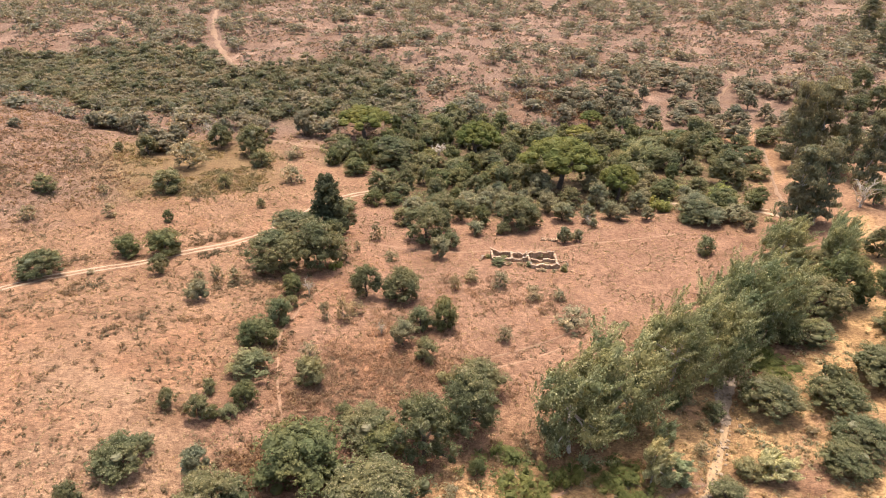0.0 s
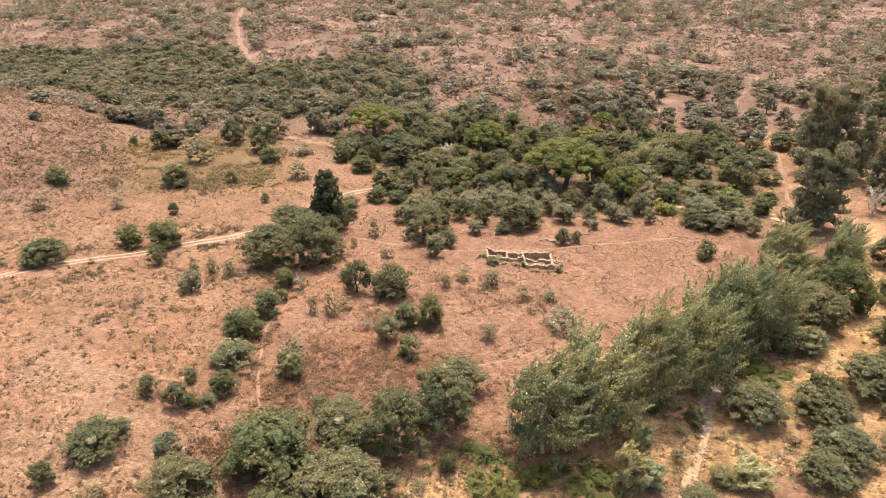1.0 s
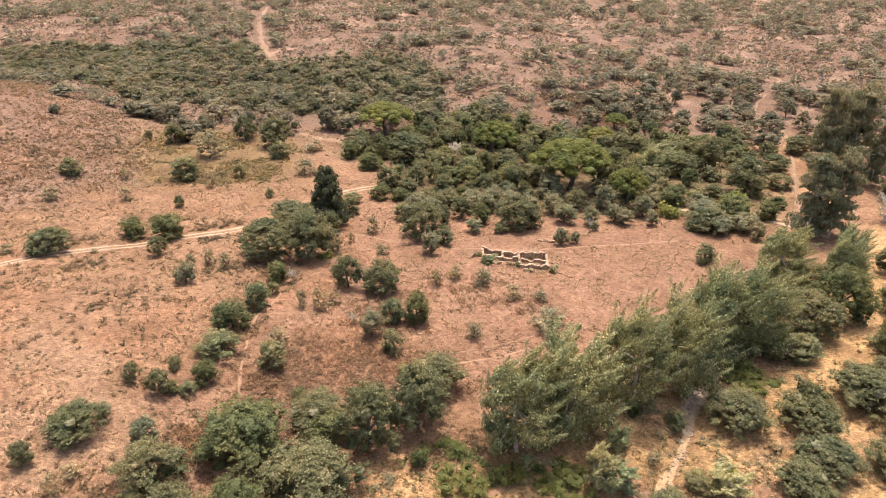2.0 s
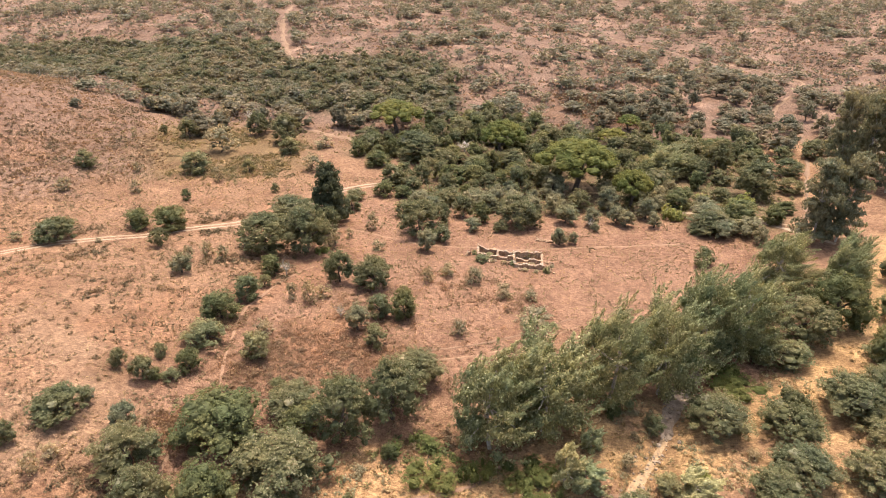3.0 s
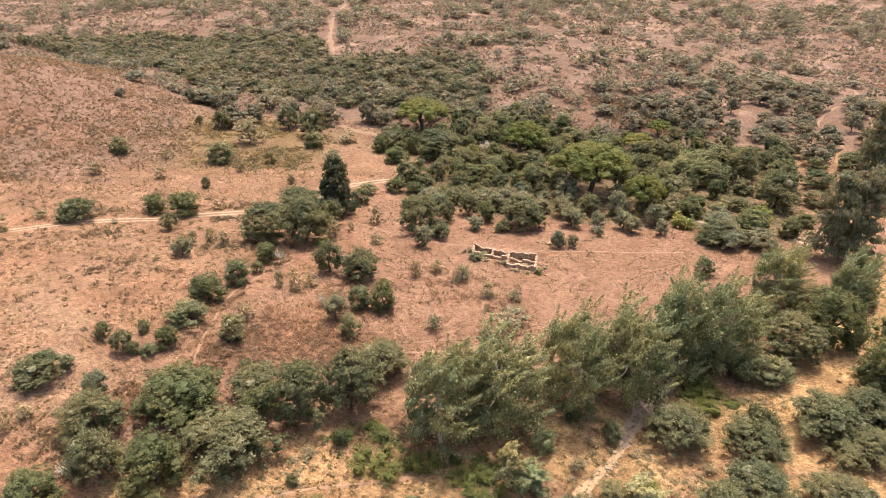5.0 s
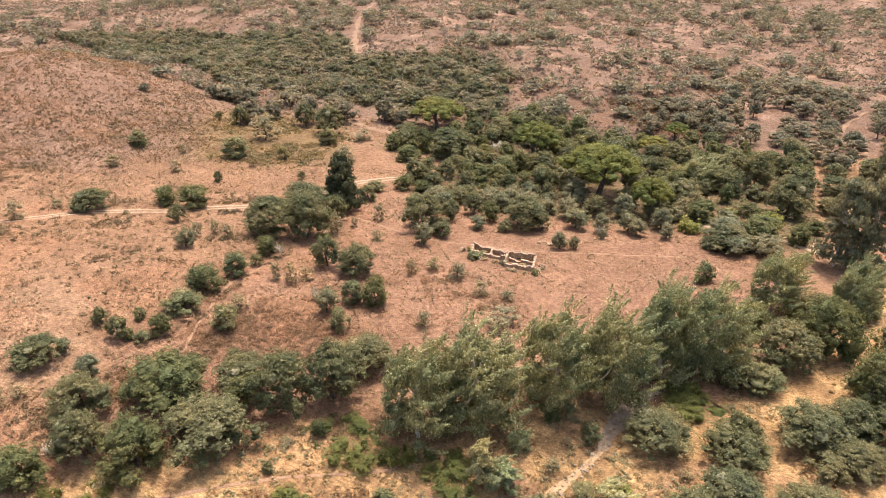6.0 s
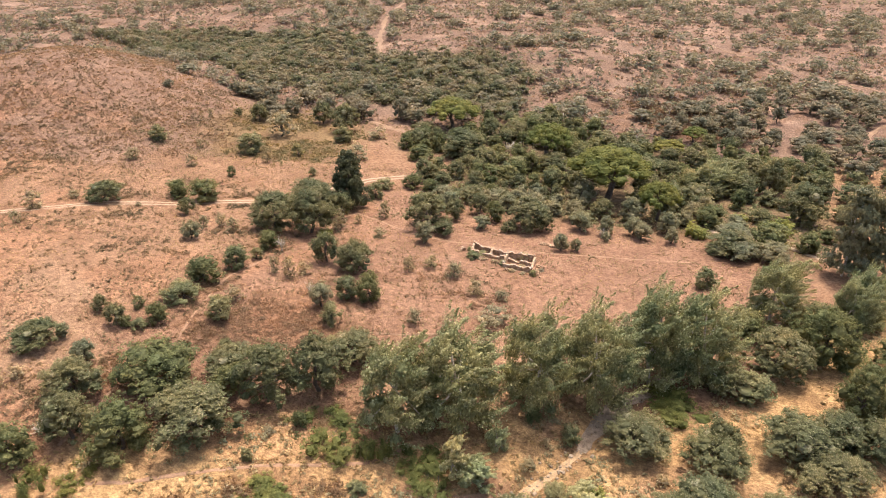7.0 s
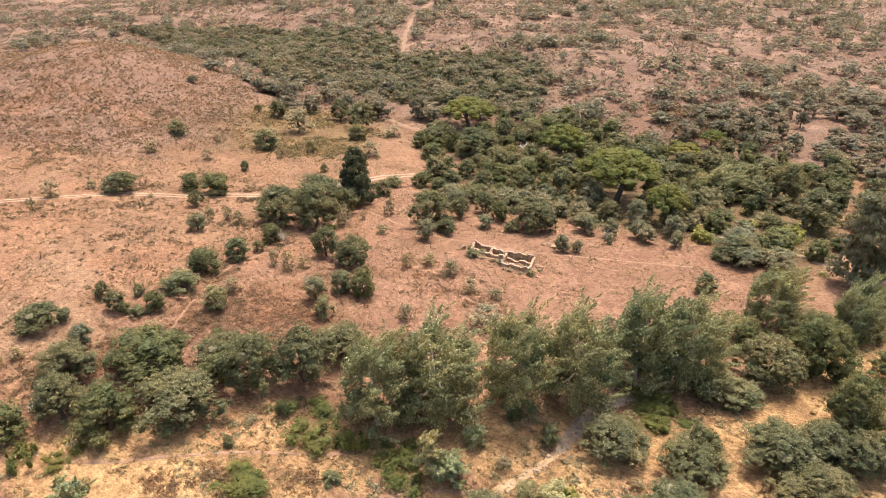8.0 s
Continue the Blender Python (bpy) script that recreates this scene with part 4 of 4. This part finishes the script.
place(oaks(3600, 0.035, 4, 300, "olive_tree", "grey-green olive tree with a round crown and short trunk", L_OLIVE, 0.2, (0.17, 0.28), 11, r0=0.04, group="olive trees", core=0.66), OLIVES, gen)
place(oaks(2300, 0.04, 4, 310, "hillside_oak", "pale greyish oak at the foot of the slope", L_FAR, 0.14, (0.12, 0.26), 14, group="hillside oaks", core=0.66, spread=0.7), PALE_OAKS, gen)
place(conifers(1, 320), CONIFERS, gen)
place(pines(3, 330), PINES, gen)
place(gums(3, 340), GUMS, gen)
place(poplars(165, 0.0130, 4, 360, "tall silvery-green poplar with upswept windblown sprays"), POPLARS, gen, spin=(-25, 25))
place(poplars(80, 0.03, 2, 370, "slender young poplar with pale green leaves", False), YOUNG_POPLARS, gen, spin=(-25, 25))
place(brambles(3, 380, L_GREEN, "bramble_patch", "bright green low mat of brambles on dry straw", 8500, 0.013), BRAMBLES, gen)
place(brambles(2, 395, L_LIME, "reed_clump", "light green clump of fresh foliage by the path", 2500, 0.03), LIGHT_BUSHES, gen)
place(dead_trees(3, 400), DEAD, gen)
leaning = oaks(3000, 0.034, 1, 405, "oak_tree", "small oak leaning on a slanting dark trunk", L_OAK, 0.5, (0.14, 0.24), 11, r0=0.04, core=0.6)[0]
leaning.matrix_basis = pose(52.3, 70.3, up(52.3, 70.3) - 0.1, 0, 36, -10) @ Matrix.Diagonal((5.2, 5.2, 6.2, 1))
RUIN_BUSHES = [(10.4, 105.7, 1.5, 2.6), (22.5, 104.0, 1.3, 1.5), (16.3, 105.6, 1.1, 1.6), (11.4, 107.9, 1.1, 2.4), (19.2, 110.2, 1.4, 2.6), (8.7, 109.0, 0.9, 1.4)]
place(oaks(1500, 0.06, 3, 410, "green_bush", "dark green bush growing against the ruined walls", L_BUSH, 0.02, (0.2, 0.34), 8, r0=0.03, group="green bushes", category="bush", leafpart="foliage"), RUIN_BUSHES, gen)
RUIN_SHRUBS = [(18.5, 103.6, 0.7, 1.4), (20.6, 103.7, 0.6, 1.2), (14.6, 105.9, 0.8, 1.3), (19.6, 106.6, 0.6, 1.6), (12.5, 105.9, 0.7, 1.1), (23.4, 106.6, 0.7, 1.3)]
place(oaks(700, 0.07, 3, 415, "dry_shrub", "low dry shrub among fallen stones", L_DRY, 0.03, (0.2, 0.3), 7, r0=0.02, group="dry shrubs", category="shrub", core=0.4, limbs=4, leafpart="foliage", spread=1.1), RUIN_SHRUBS, gen)

# ---------------------------------------------------------------- woods, sown over their stretches of land
def sow(gen, poly, n, apart, taken):
    """Places inside an outline, no two closer than apart."""
    xs, ys = [p[0] for p in poly], [p[1] for p in poly]
    out = []
    for _ in range(n * 14):
        if len(out) >= n:
            break
        p = np.array([gen.uniform(min(xs), max(xs)), gen.uniform(min(ys), max(ys))])
        if inside(p[:1], p[1:], poly, 1.5)[0] < 0.5:
            continue
        if any((p[0] - q[0]) ** 2 + (p[1] - q[1]) ** 2 < (apart + 0.25 * q[2]) ** 2 for q in taken):
            continue
        taken.append((p[0], p[1], 0.0))
        out.append(p)
    return out


taken = [(r[0], r[1], r[3]) for r in OAKS + PALE_OAKS + DARKS + OLIVES + LIGHT_BUSHES + DEAD + GUMS + PINES]
TRACKS = [[(48, 335), (55.5, 326), (70.5, 311), (98, 287), (117, 266), (111, 250), (97, 226), (100, 209), (93, 181), (84, 153)], [(-128, 385), (-118.7, 352), (-108, 316), (-98, 291), (-83, 258), (-84.5, 246)], [(-56, 186), (-45, 181.5), (-36, 178.6), (-28, 172)]]


def clear(p, keep):
    return all(line_dist(p[:1], p[1:], t)[0] > keep for t in TRACKS)


ORCHARD = [(-2, 118), (-8, 135), (15, 150), (40, 150), (60, 146), (60, 134), (45, 138), (30, 130), (14, 122)]
mixed = [p for p in sow(gen, ORCHARD, 46, 3.4, taken)]
place(oaks(1700, 0.05, 4, 420, "olive_tree", "grey-green olive tree of an overgrown orchard", L_OLIVE, 0.2, (0.18, 0.32), 9, r0=0.04, group="olive trees", limbs=3, core=0.7, spread=0.7), [(p[0], p[1], gen.uniform(3.4, 5.2), gen.uniform(3.8, 5.6)) for p in mixed], gen)
spots = [p for p in sow(gen, THICKET, 130, 3.6, taken) if clear(p, 2)]
place(oaks(1500, 0.052, 4, 440, "thicket_tree", "bushy grey-green tree in a valley thicket", L_OAK, 0.12, (0.16, 0.32), 10, group="thicket trees", limbs=3, core=0.7, spread=0.7), [(p[0], p[1], gen.uniform(3.2, 6.5), gen.uniform(4, 8)) for p in spots[::2]], gen)
place(oaks(1500, 0.052, 4, 450, "thicket_tree", "dark green bushy tree in a valley thicket", L_DARK, 0.1, (0.16, 0.32), 10, group="thicket trees", limbs=3, core=0.7, spread=0.7), [(p[0], p[1], gen.uniform(3, 6), gen.uniform(3.5, 7)) for p in spots[1::2]], gen)
spots = [p for p in sow(gen, OAK_SLOPE, 120, 4.6, taken) if clear(p, 3)]
place(oaks(1000, 0.052, 4, 460, "hillside_oak", "greyish oak with an open crown on the hillside", L_FAR, 0.28, (0.14, 0.28), 11, group="hillside oaks", limbs=4, core=0.6, spread=0.7), [(p[0], p[1], gen.uniform(4, 6.5), gen.uniform(5, 9)) for p in spots], gen)
BANKS = [(-6, 52), (6, 62), (16, 66), (28, 78), (40, 92), (58, 108), (72, 112), (84, 112), (72, 100), (60, 92), (48, 84), (36, 74), (26, 62), (12, 54), (2, 48)]


def thin_tree(g, h, w, n, size, lobes=6, low=0.3, core=0.6):
    """A small far tree in metres: leaf mass and stem, as one piece of the woods."""
    lo = [(a * w, b * w, c * h, r * w, q * h) for a, b, c, r, q in lobes_round(g, lobes, low, (0.22, 0.32))]
    ws = np.array([l[3] for l in lo])
    pick = g.choice(len(lo), n, p=ws / ws.sum())
    L = np.array(lo)[pick]
    d = g.normal(size=(n, 3))
    d /= np.linalg.norm(d, axis=1, keepdims=True)
    d[:, 2] = np.where(d[:, 2] < -0.2, -d[:, 2], d[:, 2])
    c = L[:, :3] + d * g.uniform(0.6, 1.15, (n, 1)) * np.stack([L[:, 3], L[:, 3], L[:, 4]], 1)
    bits = [leaves(c, d + 0.7 * g.normal(size=(n, 3)) + np.array([0, 0, 0.35]), size * g.uniform(0.6, 1.4, n), g, 1.4)]
    if core:
        bits += [ball(l[:3], l[3] * core, l[4] * core, g, 5) for l in lo]
    return join(bits)


def woods(name, label, places, mat, g, hs, ws, n, size, core=0.6, low=0.3, lobes=6, bark=True):
    """Uncounted far trees as one mass of leaves, and one of stems."""
    kinds = [thin_tree(g, 1, 1, n, size, lobes, low, core) for _ in range(9)]
    vs, st = [], []
    for p in places:
        v, f = kinds[int(g.integers(9))]
        h, w, a = g.uniform(*hs), g.uniform(*ws), g.uniform(0, 6.28)
        R = np.array([[math.cos(a) * w, -math.sin(a) * w, 0], [math.sin(a) * w, math.cos(a) * w, 0], [0, 0, h]])
        z = float(grid_height(p[:1], p[1:])[0])
        vs.append((v @ R.T + np.array([p[0], p[1], z - 0.1]), f))
        if bark:
            e = g.normal(size=3) * 0.12 * w
            st.append(tube([(p[0], p[1], z - 0.1), (p[0] + e[0] * 0.5, p[1] + e[1] * 0.5, z + h * 0.3), (p[0] + e[0], p[1] + e[1], z + h * 0.62)], [0.02 * w + 0.06, 0.015 * w + 0.05, 0.04], 3))
            for q in (0.9, 3.9):
                st.append(tube([(p[0], p[1], z + h * 0.2), (p[0] + math.cos(a + q) * w * 0.33, p[1] + math.sin(a + q) * w * 0.33, z + h * 0.6)], [0.012 * w + 0.03, 0.04], 3))
    ob = tagged(new(name, mesh_of(name, *join(vs), mat)), label, "woods", kind="stuff")
    if st:
        part("stems", mesh_of("stems", *join(st), BARK_PALE), ob)


g = np.random.default_rng(500)
dense = [p for p in sow(g, DENSE_WOOD, 820, 2.5, [q for q in taken if q[1] > 195]) if clear(p, 3.5)]
woods("dense_wood", "dense dark green evergreen wood on the far slope", dense[::2], L_WOOD, g, (2.2, 5.2), (3.6, 7.5), 300, 0.060, 0.55, 0.05, 6)
woods("dense_wood", "grey-green oak wood on the far slope", dense[1::2], L_WOOD_GREY, g, (2.2, 5.0), (3.6, 7.5), 300, 0.060, 0.55, 0.06, 6)


def scatter(g, n, box, keep):
    """Random places in a box, thinned by keep(x, y) = chance."""
    x, y = g.uniform(box[0], box[1], n), g.uniform(box[2], box[3], n)
    ok = g.random(n) < keep(x, y)
    return np.stack([x[ok], y[ok]], 1)


off_wood = lambda x, y: (1 - inside(x, y, DENSE_WOOD, 2)) * (1 - inside(x, y, THICKET, 2)) * (1 - inside(x, y, OAK_SLOPE, 2)) * (1 - inside(x, y, MOUND_SLOPE, 3))
savanna = scatter(g, 9000, (-420, 330, 196, 620), lambda x, y: off_wood(x, y) * smooth(0.30, 0.56, fbm(x, y, 40, 33)) * smooth(-420, -300, x * 1.0 - 0.2 * y) * 0.62)
savanna = np.array([p for p in savanna if clear(p, 3.5)])
woods("open_oak_wood", "sparse greyish oaks strewn over the dry hillside", savanna, L_FAR, g, (2.8, 5.4), (4.0, 9.0), 95, 0.125, 0, 0.25, 6)
edge = scatter(g, 260, (-130, -30, 178, 215), lambda x, y: (1 - inside(x, y, MOUND_SLOPE, 3)) * 0.07)
woods("open_oak_wood", "greyish oaks at the foot of the slope", np.array([p for p in edge if clear(p, 3)]), L_FAR, g, (3.5, 6), (5, 9), 220, 0.12, 0.55, 0.35, 8)


def tufts(name, label, places, mat, g, size, n, leaf, squash=0.7):
    """Low clumps of stalks and leaves as one uncounted growth."""
    m = len(places)
    if not m:
        return
    s = g.uniform(size[0], size[1], m)
    c0 = np.column_stack([places, grid_height(places[:, 0], places[:, 1])])
    d = g.normal(size=(m, n, 3))
    d /= np.linalg.norm(d, axis=2, keepdims=True)
    d[:, :, 2] = np.abs(d[:, :, 2])
    c = c0[:, None, :] + d * (s[:, None] * g.uniform(0.25, 1.0, (m, n)))[:, :, None] * np.array([1, 1, squash])
    nr = d.reshape(-1, 3) + 0.6 * g.normal(size=(m * n, 3)) + np.array([0, 0, 0.7])
    v, f = leaves(c.reshape(-1, 3), nr, (leaf * s[:, None] * g.uniform(0.6, 1.4, (m, n))).ravel(), g, 1.5)
    tagged(new(name, mesh_of(name, v, f, mat)), label, "undergrowth", kind="stuff")


off_path = lambda x, y: (line_dist(x, y, MAIN) > 2.0) * 1.0
weeds = scatter(g, 26000, (-110, -22, 40, 118), lambda x, y: off_path(x, y) * (0.10 + 0.9 * smooth(0.55, 0.7, fbm(x, y, 11, 41))) * (1 - 0.85 * inside(x, y, FIELD_PALE, 5)) * smooth(-16, -26, x) * 0.5)
tufts("withered_weeds", "brown withered weeds dotted over the dry field", weeds, L_WEED, g, (0.3, 0.9), 24, 0.25, 0.9)
clumps = np.concatenate([np.array(r[:2]) + g.normal(size=(24, 2)) * np.array([r[3] * 0.38, max(1.0, r[3] * 0.16)]) for r in HEATHS])
tufts("heath_clumps", "reddish-brown withered heath clumps on the slope", clumps, L_WEED, g, (0.45, 1.1), 44, 0.19, 0.9)
slope = scatter(g, 5200, (-24, 22, 46, 100), lambda x, y: inside(x, y, FIELD_RED, 2) * (0.12 + 0.88 * smooth(0.56, 0.7, fbm(x, y, 9, 43))) * 0.6)
tufts("withered_weeds", "reddish withered weeds on the slope", slope, L_HEATH, g, (0.3, 0.9), 22, 0.22, 0.85)
brown = scatter(g, 2600, (-22, 6, 58, 80), lambda x, y: inside(x, y, BROWN_PATCH, 2))
tufts("brown_scrub", "dense low brown scrub on the slope", brown, L_HEATH, g, (0.25, 0.7), 14, 0.26, 0.9)
og = scatter(g, 16000, (-100, -34, 132, 190), lambda x, y: (0.12 + inside(x, y, OLIVE_GRASS, 4)) * 0.6 * smooth(0.35, 0.6, fbm(x, y, 8, 47)))
tufts("rank_grass", "olive-brown rank grass below the hill", og, L_RANK, g, (0.3, 0.8), 8, 0.45, 1.0)
mnd = scatter(g, 60000, (-240, -72, 98, 220), lambda x, y: inside(x, y, MOUND_SLOPE, 4) * (0.25 + 0.5 * smooth(0.42, 0.58, fbm(x, y, 6, 51))))
tufts("mound_scrub", "low withered scrub covering the rounded hill", mnd[::2], L_WEED, g, (0.25, 0.85), 5, 0.55, 0.9)
tufts("mound_scrub", "reddish-brown withered heath on the rounded hill", mnd[1::2], L_HEATH, g, (0.2, 0.7), 4, 0.6, 0.9)
far = scatter(g, 210000, (-420, 330, 188, 600), lambda x, y: off_wood(x, y) * smooth(0.3, 0.6, fbm(x, y, 12, 53)) * smooth(620, 200, y) * 0.8)
far = far[np.array([line_dist(far[:, 0], far[:, 1], t) > 3.2 for t in TRACKS]).all(0)]
tufts("hill_scrub", "mauve-grey leafless brushwood on the far hillside", far[::2], L_BRUSH, g, (0.4, 1.2), 5, 0.62, 1.0)
tufts("hill_scrub", "olive-grey rockrose scrub on the far hillside", far[1::4], L_FAR, g, (0.4, 1.4), 6, 0.6, 0.8)
tufts("hill_scrub", "reddish-brown heath on the far hillside", far[3::4], L_HEATH, g, (0.4, 1.2), 6, 0.55, 0.8)
wood_floor = scatter(g, 14000, (-255, -5, 198, 305), lambda x, y: inside(x, y, DENSE_WOOD, 2) * 0.9)
tufts("undergrowth", "grey-green undergrowth filling the far wood", wood_floor, L_WOOD, g, (0.6, 1.8), 7, 0.5, 0.9)
dusk = scatter(g, 6000, (18, 74, 202, 246), lambda x, y: inside(x, y, DARK_SCRUB, 3) * 0.9)
tufts("brown_scrub", "dense dark brown scrub on the hillside", dusk, L_DUSK, g, (0.4, 1.0), 6, 0.6, 0.8)
bank = scatter(g, 26000, (-40, 100, 22, 118), lambda x, y: inside(x, y, BANK_GOLD, 3) * smooth(0.35, 0.6, fbm(x, y, 5, 57)) * (line_dist(x, y, STREAM[:5]) > 1.2) * (line_dist(x, y, STREAM) > 0.35) * 0.6)
tufts("dry_grass", "golden dry grass tussocks on the stream bank", bank, L_STRAW, g, (0.2, 0.6), 9, 0.5, 0.8)
bank2 = scatter(g, 13000, (-30, 100, 24, 118), lambda x, y: inside(x, y, BANK_GOLD, 3) * smooth(0.5, 0.64, fbm(x, y, 7, 61)) * (line_dist(x, y, STREAM) > 1.5) * 0.6)
tufts("bank_weeds", "olive-brown weeds among the straw of the bank", bank2, L_DRY, g, (0.3, 0.9), 18, 0.3, 0.8)
under = scatter(g, 2200, (-4, 90, 48, 116), lambda x, y: inside(x, y, BANKS, 2) * smooth(0.4, 0.6, fbm(x, y, 7, 63)) * (line_dist(x, y, STREAM) > 1.8) * 0.6)
tufts("undergrowth", "dark undergrowth beneath the stream trees", under, L_DARK, g, (0.4, 1.2), 26, 0.26, 0.9)
stub_ = scatter(g, 40000, (-110, 66, 40, 146), lambda x, y: off_path(x, y) * (1 - inside(x, y, BANK_GOLD, 3)) * smooth(0.4, 0.6, fbm(x, y, 4, 67)) * 0.6)
tufts("stubble", "short straw stubble over the fields", stub_, L_STRAW, g, (0.1, 0.3), 4, 0.6, 0.8)
tus = scatter(g, 60000, (-110, 66, 40, 150), lambda x, y: off_path(x, y) * (1 - inside(x, y, BANK_GOLD, 3)) * smooth(0.36, 0.62, fbm(x, y, 5, 77)) * 0.6)
tufts("grass_tussocks", "bleached brown grass tussocks over the fields", tus, L_GRASS, g, (0.15, 0.42), 4, 0.6, 0.9)
thk = scatter(g, 7500, (-36, 82, 124, 208), lambda x, y: inside(x, y, THICKET, 2) * smooth(0.35, 0.6, fbm(x, y, 8, 71)) * 0.6)
tufts("undergrowth", "olive-green undergrowth of the valley thicket", thk, L_BUSH, g, (0.4, 1.5), 16, 0.34, 0.85)
